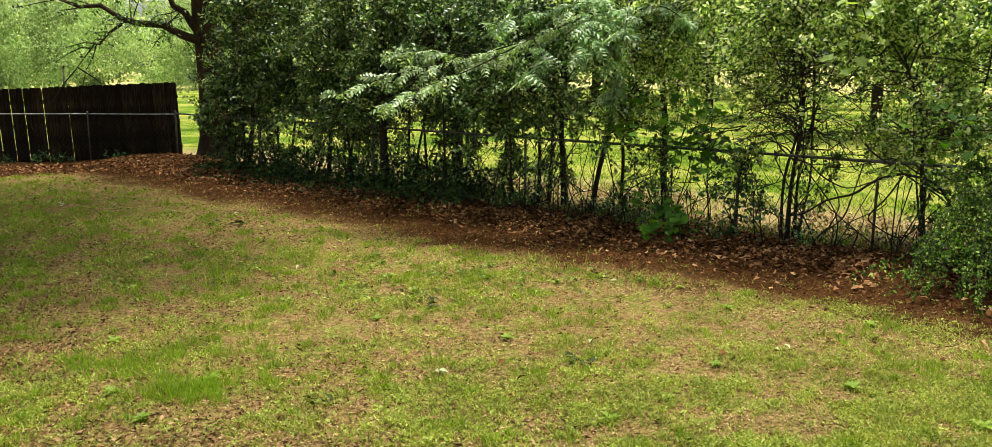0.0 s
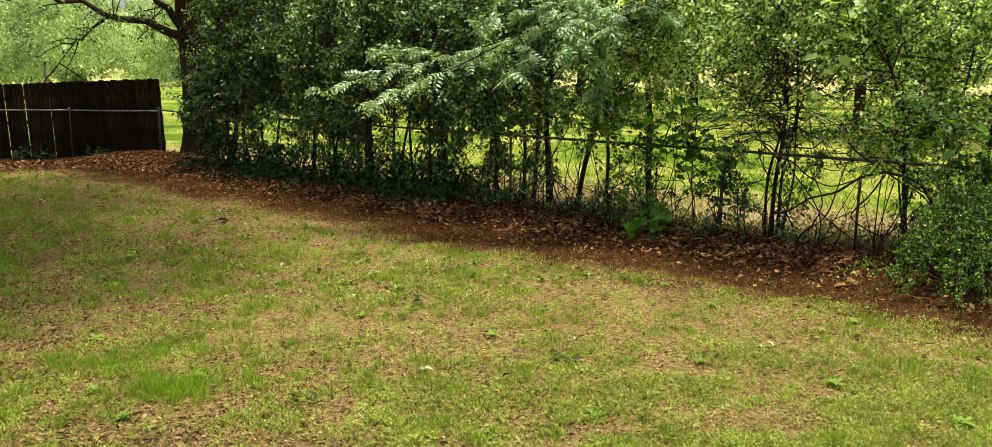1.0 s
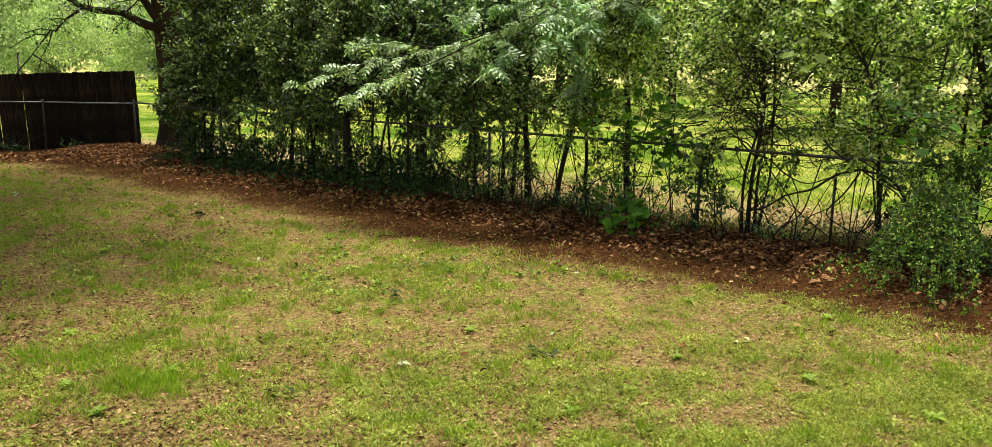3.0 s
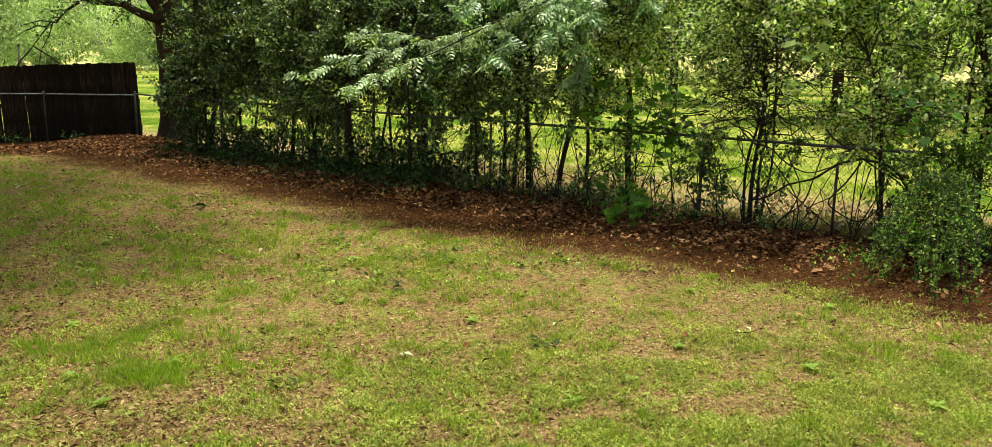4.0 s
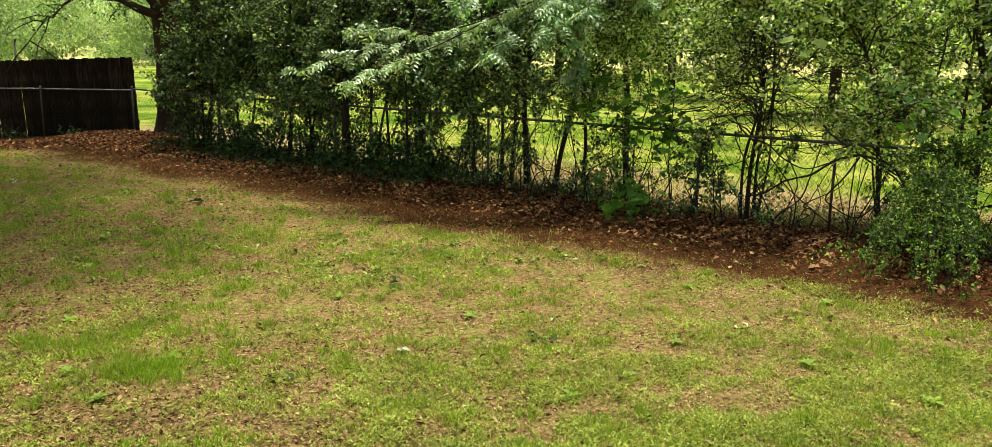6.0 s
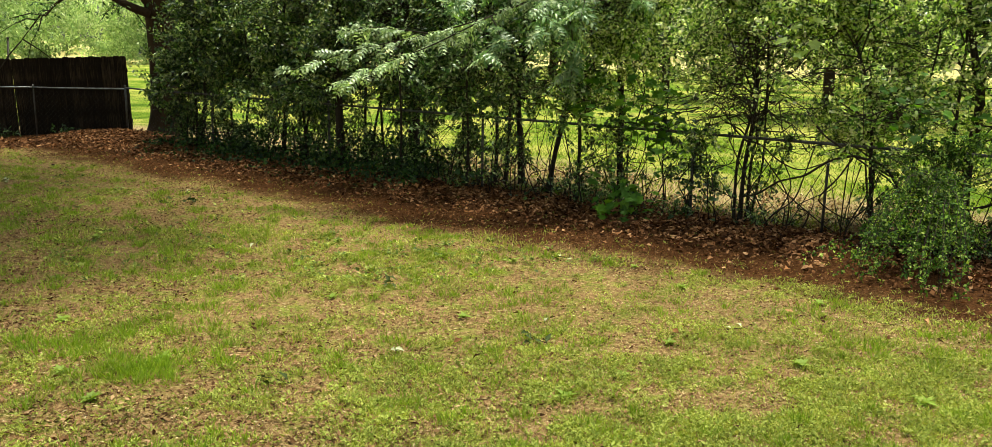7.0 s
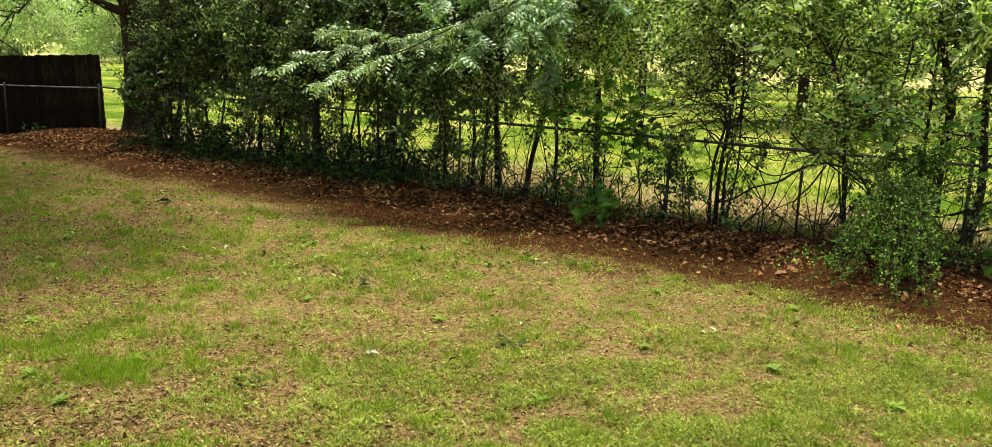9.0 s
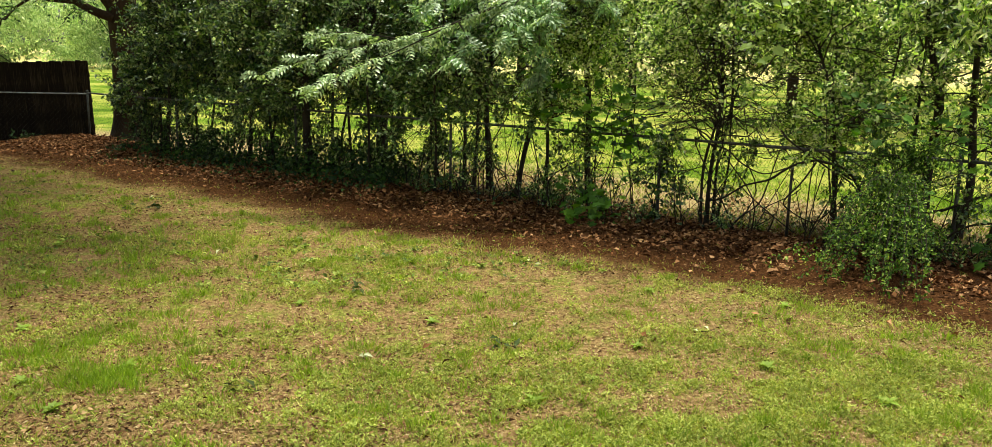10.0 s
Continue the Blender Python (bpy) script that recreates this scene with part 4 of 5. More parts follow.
def big_tree():
    tree = empty("big_tree", -6.9, 21.9, 0, "large tree with furrowed dark bark beside the board fence", "tree")
    t = Tubes()
    z = np.array([-0.2, 0.0, 0.2, 0.5, 1.0, 1.8, 2.6, 3.4, 5, 8, 11])
    rad = np.array([0.6, 0.5, 0.42, 0.37, 0.335, 0.32, 0.315, 0.33, 0.32, 0.22, 0.1])
    pts = np.stack([0.03 * np.sin(z), 0.03 * np.cos(z), z], -1)
    t.add(pts, rad, 18, 0.09)
    mesh_part("trunk", t.mesh("trunk", M_BARK), tree)
    ta, tb = [], []
    ends = [((-0.1, -0.3, 2.8), (-3.7, -0.5, 3.8), 0.105), ((-0.1, -0.2, 2.95), (-1.7, -0.6, 4.6), 0.1), ((-1.9, -0.35, 3.2), (-3.0, -0.5, 2.15), 0.035), ((0, 0, 4.0), (-2.5, 2.5, 6.5), 0.12), ((0, 0, 4.2), (3.0, -1.0, 6.0), 0.12), ((0, 0, 5.0), (1.0, 3.0, 7.5), 0.1), ((0, 0, 5.0), (0.5, -3.2, 6.8), 0.1), ((0, 0, 6.5), (-2.5, -1.5, 9.0), 0.09), ((0, 0, 7), (2.5, 1, 9.5), 0.08), ((0, 0, 8.5), (0.5, -1, 12), 0.07)]
    twigs = Tubes()
    for a, b, r in ends:
        br = Tubes()
        p = bent(a, b, 9, 0.06, -0.12)
        br.add(p, np.linspace(r, max(0.008, r * 0.2), 9), 8, 0.15)
        for k in range(8 if r < 0.05 else (14 if b[2] < 5 else 26)):
            u = RNG.uniform(1.0, 8.0)
            j = min(int(u), 7)
            s = p[j] + (p[j + 1] - p[j]) * (u - j)
            L = RNG.uniform(0.5, 1.3)
            d = unit(unit(np.array(b) - a) * 0.6 + RNG.normal(0, 0.6, 3)) * L
            d[2] -= 0.3 * L
            q = bent(s, s + d, 4, 0.05, -0.05)
            twigs.add(q, np.linspace(0.018, 0.005, 4), 4)
            m = 7
            w = RNG.uniform(0.8, 3, m)
            i = np.minimum(w.astype(int), 2)
            sa = q[i] + (q[i + 1] - q[i]) * (w - i)[:, None]
            sb = sa + unit(RNG.normal(0, 1, (m, 3)) - [0, 0, 0.3]) * 0.35
            for e, g in zip(sa, sb):
                twigs.add([e, (e + g) / 2, g], [0.004, 0.003, 0.002], 3, 0, False)
            if (s[0] > -0.6 and s[2] < 4) or s[2] > 4.4 or (s[2] > 2.6 and RNG.random() < 0.75):
                ta.append(sa)
                tb.append(sb)
        mesh_part("limb", br.mesh("limb", M_BARK), tree)
    tagged(mesh_part("branchwork", twigs.mesh("branchwork", M_STEM), tree), kind="stuff")
    ta, tb = np.concatenate(ta), np.concatenate(tb)
    v, f = leaves_on(ta, tb, 7, 0.09, 0.5)
    # Unseen clumps added well forward of the trunk to shade the left lawn.
    n_c, per = 1000, 30
    d = unit(RNG.normal(0, 1, (n_c, 3)))
    shade_clumps = d * RNG.random((n_c, 1)) ** 0.4 * [9.2, 7.8, 2.2] + [-3.9, -9.4, 9.0]
    pos = np.repeat(shade_clumps, per, 0) + RNG.normal(0, 0.45, (n_c * per, 3))
    v2, f2 = flat_kites(pos, RNG.normal(0, 0.8, pos.shape) - [0, 0, 0.3], RNG.normal(0, 0.6, pos.shape) + [0, 0, 1.0], RNG.uniform(0.18, 0.34, len(pos)), 0.15, 0.2)
    mesh_part("crown", raw_mesh("crown", np.concatenate([v, v2]), np.concatenate([f, f2 + len(v)]), None, (M_MID,)), tree)


big_tree()


def far_tree(x, y, trunk_h, trunk_r, crown_z, radius, squash, n_clump, per, leaf, label, hang=0.3, mat=M_FAR, spread=np.array([0.34, 0.34, 0.26])):
    tree = empty("far_tree", x, y, 0, label, "tree", "trees in the field")
    t = Tubes()
    pts = bent((0, 0, -0.2), (0.2, 0, crown_z + radius * squash * 0.6), 8, 0.08)
    t.add(pts, np.linspace(trunk_r * 1.15, trunk_r * 0.3, 8), 9, 0.1)
    for k in range(9):
        a = at_height(pts, RNG.uniform(trunk_h, crown_z))
        e = np.array([0, 0, crown_z]) + RNG.normal(0, 1, 3) * [radius * 0.3, radius * 0.3, radius * squash * 0.3]
        t.add(bent(a, e, 5, 0.1), np.linspace(trunk_r * 0.4, trunk_r * 0.08, 5), 5)
    mesh_part("trunk", t.mesh("trunk", M_BARK), tree)
    d = unit(RNG.normal(0, 1, (n_clump, 3)))
    c = d * (RNG.random((n_clump, 1)) ** 0.4) * [radius, radius, radius * squash] + [0, 0, crown_z]
    c[:, 2] -= hang * radius * np.hypot(d[:, 0], d[:, 1]) * RNG.random(n_clump)
    c = c[c[:, 2] > trunk_h * 0.75]
    n = len(c) * per
    size = RNG.uniform(0.5, 1.2, len(c)) * (1.25 if per > 60 else 1.0)
    pos = np.repeat(c, per, 0) + RNG.normal(0, 1, (n, 3)) * np.repeat(size, per)[:, None] * spread * (radius / 4)
    way = RNG.normal(0, 0.8, (n, 3)) - [0, 0, hang]
    up = RNG.normal(0, 0.7, (n, 3)) + [0, -0.7, 0.8]
    L = leaf * RNG.uniform(0.6, 1.4, n)
    v, f = flat_kites(pos, way, up, L, L * 0.45, 0.2)
    mesh_part("crown", raw_mesh("crown", v, f, None, (mat,)), tree)
    return tree


LAB = "tall leafy tree standing in the mown field"
for x, y, th, tr, cz, rad in ((14.3, 28.5, 2.3, 0.25, 6.0, 4.2), (12.0, 28.5, 2.5, 0.18, 6.0, 3.8), (9.1, 38.6, 2.6, 0.17, 6.2, 4.2), (-0.35, 54.9, 2.6, 0.28, 7.0, 5.5), (3.4, 45.0, 2.6, 0.2, 6.4, 4.6), (18.5, 36.0, 2.3, 0.22, 6.2, 4.6), (22.0, 46.0, 2.3, 0.25, 6.8, 5.2), (18.5, 58.0, 2.8, 0.25, 7.0, 5.5), (7.0, 64.0, 2.8, 0.25, 7.5, 6.0), (-8.0, 62.0, 2.6, 0.25, 7.0, 5.5)):
    far_tree(x, y, th, tr, cz, rad, 0.95, 420, 20, 0.24, LAB, 0.25, M_FIELD_TREE)
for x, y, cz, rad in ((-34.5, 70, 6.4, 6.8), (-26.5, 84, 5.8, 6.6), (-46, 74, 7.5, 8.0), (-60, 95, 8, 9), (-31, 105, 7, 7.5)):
    far_tree(x, y, 0.5, 0.1, cz, rad, 0.85, 330, 110, 0.26, "broad drooping tree far across the field, green paled for haze", 0.8, M_FAR, np.array([0.24, 0.24, 0.2]))


def far_woods():
    """The wood's edge that closes the field all round."""
    n_c = 1400
    a = np.concatenate([RNG.uniform(-0.7, 0.7, n_c // 2), RNG.uniform(-2.6, 2.6, n_c - n_c // 2)])
    d = RNG.uniform(125, 165, n_c)
    c = np.stack([np.sin(a) * d, np.cos(a) * d, RNG.uniform(0.5, 24, n_c) * (0.6 + 0.4 * vnoise(a * 9, a * 0, 71))], -1)
    per = 34
    n = n_c * per
    pos = np.repeat(c, per, 0) + RNG.normal(0, 1, (n, 3)) * [2.6, 2.6, 1.8]
    pos[:, 2] = np.abs(pos[:, 2])
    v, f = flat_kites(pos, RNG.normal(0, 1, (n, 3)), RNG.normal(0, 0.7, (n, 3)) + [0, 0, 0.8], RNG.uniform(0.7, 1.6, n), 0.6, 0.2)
    tagged(new("far_woods", raw_mesh("far_woods", v, f, None, (M_FAR,))), "green edge of woods beyond the field, paled for haze", "woods", kind="stuff")


far_woods()


# ---- broad leaves, vines, the pale branch, the near bush ----
def lobed_leaf(name, mat, lobes=5, depth=0.38):
    """A broad lobed leaf one metre long from its stalk, cupped along the midrib."""
    ring = []
    n = lobes * 2
    for i in range(n + 1):
        a = -math.pi * 0.86 + 1.72 * math.pi * i / n
        r = 0.5 if i % 2 else 0.5 * (1 - depth)
        r *= 1.15 - 0.28 * abs(a) / math.pi
        ring.append((0.48 + r * math.cos(a), r * math.sin(a)))
    bm = bmesh.new()
    c = bm.verts.new((0.45, 0, 0))
    stalk = bm.verts.new((0, 0, 0.02))
    vs = [bm.verts.new((x, y, 0.22 * abs(y) - 0.18 * max(0, x - 0.5))) for x, y in ring]
    for p, q in zip(vs[:-1], vs[1:]):
        bm.faces.new((c, p, q))
    bm.faces.new((c, vs[-1], stalk))
    bm.faces.new((c, stalk, vs[0]))
    me = bpy.data.meshes.new(name)
    bm.to_mesh(me)
    bm.free()
    me.materials.append(mat)
    return me


LOBED = lobed_leaf("leaf", M_BROAD)
IVY = lobed_leaf("leaf", M_IVY, 3, 0.28)
# Lit copy of the broad leaf, with the sunlight put into its colour.
PALE_LOBED = lobed_leaf("leaf", leaf_material("sunlit_yellow_green_leaf", [(0.0, (0.25, 0.36, 0.06)), (1.0, (0.42, 0.5, 0.14))], 0.45, 0.5, (1.2, 1.25, 0.5), False), 5, 0.34)


def hung_leaf(me, parent, p, size, flat=0.6, droop=0.3):
    """A broad leaf at p of the thing, its face towards the sky and the yard."""
    a = RNG.random() * 6.283
    way = unit([math.cos(a), math.sin(a), -droop + RNG.normal(0, 0.25)])
    up = unit(np.array([RNG.normal(-0.15, 0.35), RNG.normal(-0.4, 0.35), flat + 0.5]))
    side = unit(np.cross(up, way))
    up = np.cross(way, side)
    ob = mesh_part("leaf", me, parent)
    m = Matrix([(*[way[i] * size, side[i] * size, up[i] * size], p[i]) for i in range(3)] + [(0, 0, 0, 1)])
    ob.matrix_local = m
    return ob


def leafy_vine(name, s0, z0, s1, z1, off, n_leaf, me, size, label, category="vine", wob=0.06, reach=0.12, n_stem=2):
    """A vine on the fence between two places along it, with leaves of its own."""
    x, y = on_line(s0, off)
    thing = empty(name, x, y, 0, label, category)
    for k in range(n_stem):
        ex, ey = on_line(s1 + RNG.normal(0, 0.12), off + RNG.normal(0, 0.08))
        pts = bent((RNG.normal(0, 0.05), RNG.normal(0, 0.05), z0), (ex - x, ey - y, z1 + RNG.normal(0, 0.12)), 9, wob)
        t = Tubes()
        t.add(pts, np.linspace(0.009, 0.003, 9), 5)
        mesh_part("stem", t.mesh("stem", M_STEM), thing)
        for i in range(n_leaf // n_stem):
            u = RNG.uniform(0.05, 1) * 8
            j = min(int(u), 7)
            p = pts[j] + (pts[j + 1] - pts[j]) * (u - j) + RNG.normal(0, reach, 3)
            p[2] = max(p[2], 0.04)
            hung_leaf(me, thing, p, size * RNG.uniform(0.6, 1.25))
    return thing


leafy_vine("maple_sapling", 13.45, 0.0, 12.98, 0.42, 0.6, 96, LOBED, 0.16, "low seedling with bright green lobed leaves over dead leaves", "sapling", 0.04, 0.19, 4)
leafy_vine("ivy", 13.85, 0.02, 13.85, 1.25, 0.05, 90, IVY, 0.09, "dark ivy climbing a fence post", "vine", 0.04, 0.09)
leafy_vine("ivy", 13.6, 1.0, 12.85, 1.75, 0.15, 96, LOBED, 0.165, "broad green vine leaves hanging over the fence rail", "vine", 0.1, 0.22, 3)
leafy_vine("ivy", 13.9, 1.5, 13.1, 1.05, 0.08, 80, IVY, 0.1, "dark ivy hanging from the fence rail", "vine", 0.08, 0.16, 2)
leafy_vine("ivy", 12.5, 1.4, 12.1, 2.0, 0.3, 60, LOBED, 0.15, "pale broad vine leaves above the fence rail", "vine", 0.08, 0.2, 2)
leafy_vine("grapevine", 15.9, 1.5, 16.9, 1.5, 0.15, 80, LOBED, 0.12, "grapevine with broad green leaves over the fence rail", "vine", 0.1, 0.2, 3)
leafy_vine("grapevine", 17.0, 1.3, 18.4, 1.5, 0.0, 50, LOBED, 0.125, "grapevine with broad green leaves over the fence rail", "vine", 0.1, 0.25, 3)
leafy_vine("ivy", 14.6, 0.0, 14.6, 0.55, 0.05, 20, IVY, 0.08, "dark ivy at the foot of a sapling", "vine", 0.04, 0.1)
leafy_vine("grapevine", 15.55, 3.1, 15.4, 2.5, 0.6, 24, PALE_LOBED, 0.16, "hanging vine tip with sunlit yellow-green leaves", "vine", 0.06, 0.13, 1)
leafy_vine("ground_plant", 8.5, 0.0, 8.7, 0.25, 0.4, 26, IVY, 0.12, "low broad-leaved plant under the hedge", "plant", 0.03, 0.14, 3)
leafy_vine("ground_plant", 14.1, 0.0, 14.2, 0.2, 0.4, 18, IVY, 0.11, "low broad-leaved plant under the hedge", "plant", 0.03, 0.12, 3)
leafy_vine("ground_plant", 10.2, 0.0, 10.4, 0.3, 0.1, 22, IVY, 0.1, "low broad-leaved plant under the hedge", "plant", 0.03, 0.14, 3)
leafy_vine("maple_sapling", 17.9, 0.0, 17.8, 0.55, 0.1, 44, LOBED, 0.13, "low seedling with broad green lobed leaves beside a fence post", "sapling", 0.04, 0.14, 3)
leafy_vine("ground_plant", 11.3, 0.0, 11.5, 0.25, 0.1, 22, IVY, 0.1, "low broad-leaved plant under the hedge", "plant", 0.03, 0.14, 3)


M_BED = leaf_material("dull_dark_ivy", [(0.0, (0.008, 0.02, 0.004)), (0.6, (0.025, 0.06, 0.01)), (1.0, (0.08, 0.14, 0.025))], 0.6, 0.2, (1.2, 1.35, 0.4), True, 0.25)


def ivy_bed():
    """The bank of low leaves at the hedge's dense end."""
    n = 9000
    s = RNG.uniform(1.7, 9.4, n)
    d = RNG.normal(-0.1, 0.5, n)
    x = FENCE_A[0] + FENCE_U[0] * s + FENCE_N[0] * d
    y = FENCE_A[1] + FENCE_U[1] * s + FENCE_N[1] * d
    top = 0.62 * np.exp(-((d + 0.2) / 0.55) ** 2) * (0.5 + vnoise(s * 1.6, s * 0, 81))
    pos = np.stack([x, y, height(x, y) + 0.03 + top * RNG.random(n)], -1)
    keep = fbm(x * 1.2, y * 1.2, 83) > 0.36
    pos = pos[keep]
    n = len(pos)
    way = RNG.normal(0, 0.8, (n, 3)) - [0.1, 0.1, 0.3]
    up = RNG.normal(0, 0.45, (n, 3)) + [-0.2, -0.3, 0.9]
    L = RNG.uniform(0.04, 0.1, n)
    v, f = kites(pos, way, up, L, L * 0.7, 0.15, 0.15)
    tagged(new("ivy_bed", raw_mesh("ivy_bed", v, f, None, (M_BED,))), "bank of dark ivy leaves along the hedge foot", "ivy", kind="stuff")


ivy_bed()


def bare_vines():
    """Thin leafless stems that wind through the wire."""
    for k in range(95):
        s = 1.8 + 15.6 * RNG.random() ** 0.7
        x, y = on_line(s, RNG.normal(0.0, 0.12))
        vine = empty("bare_vine", x, y, 0.0, "thin dark leafless vine winding through the fence", "vine", "bare vines in the wire")
        ds, z1 = RNG.normal(0, 0.55), RNG.uniform(0.8, 1.9)
        ex, ey = on_line(s + ds, RNG.normal(0.0, 0.15))
        t = Tubes()
        line = smooth_line(bent((0, 0, -0.02), (ex - x, ey - y, z1), 5, 0.19, RNG.normal(0, 0.2)), 18)
        t.add(line, np.linspace(RNG.uniform(0.006, 0.012), 0.003, len(line)), 5)
        mesh_part("stem", t.mesh("stem", M_STEM), vine)


bare_vines()


def arching_stems():
    """The old woody vine that arches along the wire beside the bush."""
    ox, oy = on_line(16.0, 0.1)
    vine = empty("woody_vine", ox, oy, 0, "old bare woody vine arching along the fence wire", "vine")
    runs = [
        ([(16.6, 0.0), (16.5, 0.5), (16.39, 0.78), (16.23, 0.98), (16.0, 1.04), (15.87, 1.04), (15.63, 0.96), (15.45, 0.82), (15.3, 0.74), (15.05, 0.66), (14.84, 0.5), (14.6, 0.42)], 0.021),
        ([(14.8, 0.0), (14.87, 0.05), (15.05, 0.27), (15.25, 0.46), (15.37, 0.8), (15.48, 1.14)], 0.013),
        ([(14.57, 1.14), (14.8, 1.08), (15.03, 0.94), (15.29, 0.83), (15.57, 0.93), (15.8, 1.02)], 0.011),
        ([(15.45, 1.36), (15.58, 1.25), (15.83, 1.11), (16.04, 0.96), (16.38, 0.76), (16.6, 0.3)], 0.014),
        ([(15.9, 1.02), (15.74, 0.76), (15.58, 0.54), (15.63, 0.42), (15.89, 0.31), (16.07, 0.42), (16.32, 0.72)], 0.012),
        ([(16.02, 0.96), (15.93, 0.68), (15.87, 0.3), (15.85, 0.0)], 0.008),
        ([(16.11, 0.94), (16.14, 0.6), (16.07, 0.32)], 0.009),
        ([(16.11, 0.98), (16.38, 0.84), (16.7, 0.95), (17.1, 0.8)], 0.012),
        ([(16.9, 0.0), (17.0, 0.5), (17.3, 0.62), (17.75, 0.85), (18.2, 0.9)], 0.022),
        ([(17.2, 0.1), (17.5, 0.45), (17.9, 0.55), (18.4, 0.5)], 0.017),
        ([(16.95, 0.9), (17.2, 0.3), (17.45, 0.1), (17.6, 0.0)], 0.014),
    ]
    for run, r in runs:
        pts = []
        for i, (s, z) in enumerate(run):
            x, y = on_line(s, 0.12 + 0.05 * math.sin(i * 2.1 + r * 300))
            pts.append((x - ox, y - oy, z))
        line = smooth_line(pts)
        t = Tubes()
        t.add(line, 0.95 * r * (1 - 0.45 * np.linspace(0, 1, len(line))) * RNG.uniform(0.9, 1.1, len(line)), 7)
        mesh_part("stem", t.mesh("stem", M_STEM), vine)


arching_stems()


def near_bush():
    """A small-leaved bush: long shoots rise to the rail, arch out over the dirt and hang to the ground."""
    bx, by = on_line(16.88, 0.12)
    bush = empty("bush", bx, by, float(height(bx, by)), "small-leaved green bush with arching shoots touching the dirt", "bush")
    out = math.atan2(FENCE_N[1], FENCE_N[0])
    ta, tb = [], []

    def shoot(start, top, end, leafy, twig, thick=0.006):
        start, top, end = (np.array(p, float) for p in (start, top, end))
        u = np.linspace(0, 1, 16)[:, None]
        pts = start * (1 - u) ** 2 + 2 * u * (1 - u) * top + end * u * u + RNG.normal(0, 0.012, (16, 3))
        pts[:, 2] = np.maximum(pts[:, 2], 0.015)
        t = Tubes()
        t.add(pts, np.linspace(thick, 0.0018, 16), 4)
        mesh_part("shoot", t.mesh("shoot", M_STEM), bush)
        w = RNG.uniform(3, 14.9, leafy)
        j = w.astype(int)
        a = pts[j] + (pts[j + 1] - pts[j]) * (w - j)[:, None]
        fwd = unit(pts[j + 1] - pts[j])
        d = unit(RNG.normal(0, 1, (leafy, 3)) + fwd * 0.7 - [0, 0, 0.25])
        ta.append(a)
        tb.append(a + d * RNG.uniform(0.04, twig, leafy)[:, None])

    # the long shoots that hang down to the dirt
    for gx, gy, m in ((4.4, 7.5, 7), (4.25, 8.0, 7), (3.95, 8.3, 5), (4.75, 8.1, 6), (4.5, 8.5, 6), (5.0, 8.35, 5), (4.2, 8.7, 5), (3.75, 8.65, 3)):
        for k in range(m):
            ex, ey = gx - bx + RNG.normal(0, 0.08), gy - by + RNG.normal(0, 0.08)
            s0, o0 = RNG.normal(0, 0.12), RNG.normal(0, 0.08)
            h = RNG.uniform(1.1, 2.0) if m > 3 else 0.6
            shoot((s0, o0, 0.0), (ex * 0.35, ey * 0.35, h), (ex, ey, RNG.uniform(0.02, 0.12)), 34, 0.17)
    # shorter ones that fill it, up to the rail
    for k in range(28):
        az = out + RNG.normal(0.1, 1.0)
        reach, h = RNG.uniform(0.25, 0.95), RNG.uniform(0.5, 1.9)
        ex, ey = math.cos(az) * reach, math.sin(az) * reach
        shoot((RNG.normal(0, 0.15), RNG.normal(0, 0.15), 0.0), (ex * 0.4, ey * 0.4, h), (ex, ey, max(0.05, h * RNG.uniform(0.1, 0.5))), 26, 0.2, 0.007)
    # along the rail, both ways
    for k in range(15):
        run, o1 = RNG.uniform(-0.5, 0.75), RNG.uniform(0.05, 0.4)
        ex, ey = FENCE_U[0] * run + FENCE_N[0] * o1, FENCE_U[1] * run + FENCE_N[1] * o1
        shoot((RNG.normal(0, 0.1), RNG.normal(0, 0.1), 0.2), (ex * 0.2, ey * 0.2, 1.7), (ex, ey, RNG.uniform(0.85, 1.25)), 26, 0.16)
    ta, tb = np.concatenate(ta), np.concatenate(tb)
    tb[:, 2] = np.maximum(tb[:, 2], 0.02)
    v, q = sticks(ta, tb, 0.0018, 0.001)
    tagged(mesh_part("branchwork", raw_mesh("branchwork", v, None, q, (M_STEM,)), bush), kind="stuff")
    v, f = leaves_on(ta, tb, 6, 0.034, 0.62, 1.0, 0.007)
    mesh_part("foliage", raw_mesh("foliage", v, f, None, (M_BUSH,)), bush)
    return bush


M_BUSH = leaf_material("small_bush_leaves", [(0.0, (0.02, 0.055, 0.008)), (0.45, (0.07, 0.145, 0.018)), (0.8, (0.18, 0.29, 0.035)), (1.0, (0.46, 0.55, 0.13))], 0.55, 0.36, (1.25, 1.35, 0.45), True, 0.12)
M_SOLE = leaf_material("lawn_weed_leaves", [(0.0, (0.14, 0.23, 0.025)), (1.0, (0.3, 0.39, 0.06))], 0.6, 0.35, (1.2, 1.2, 0.5), True, 0.2)
near_bush()


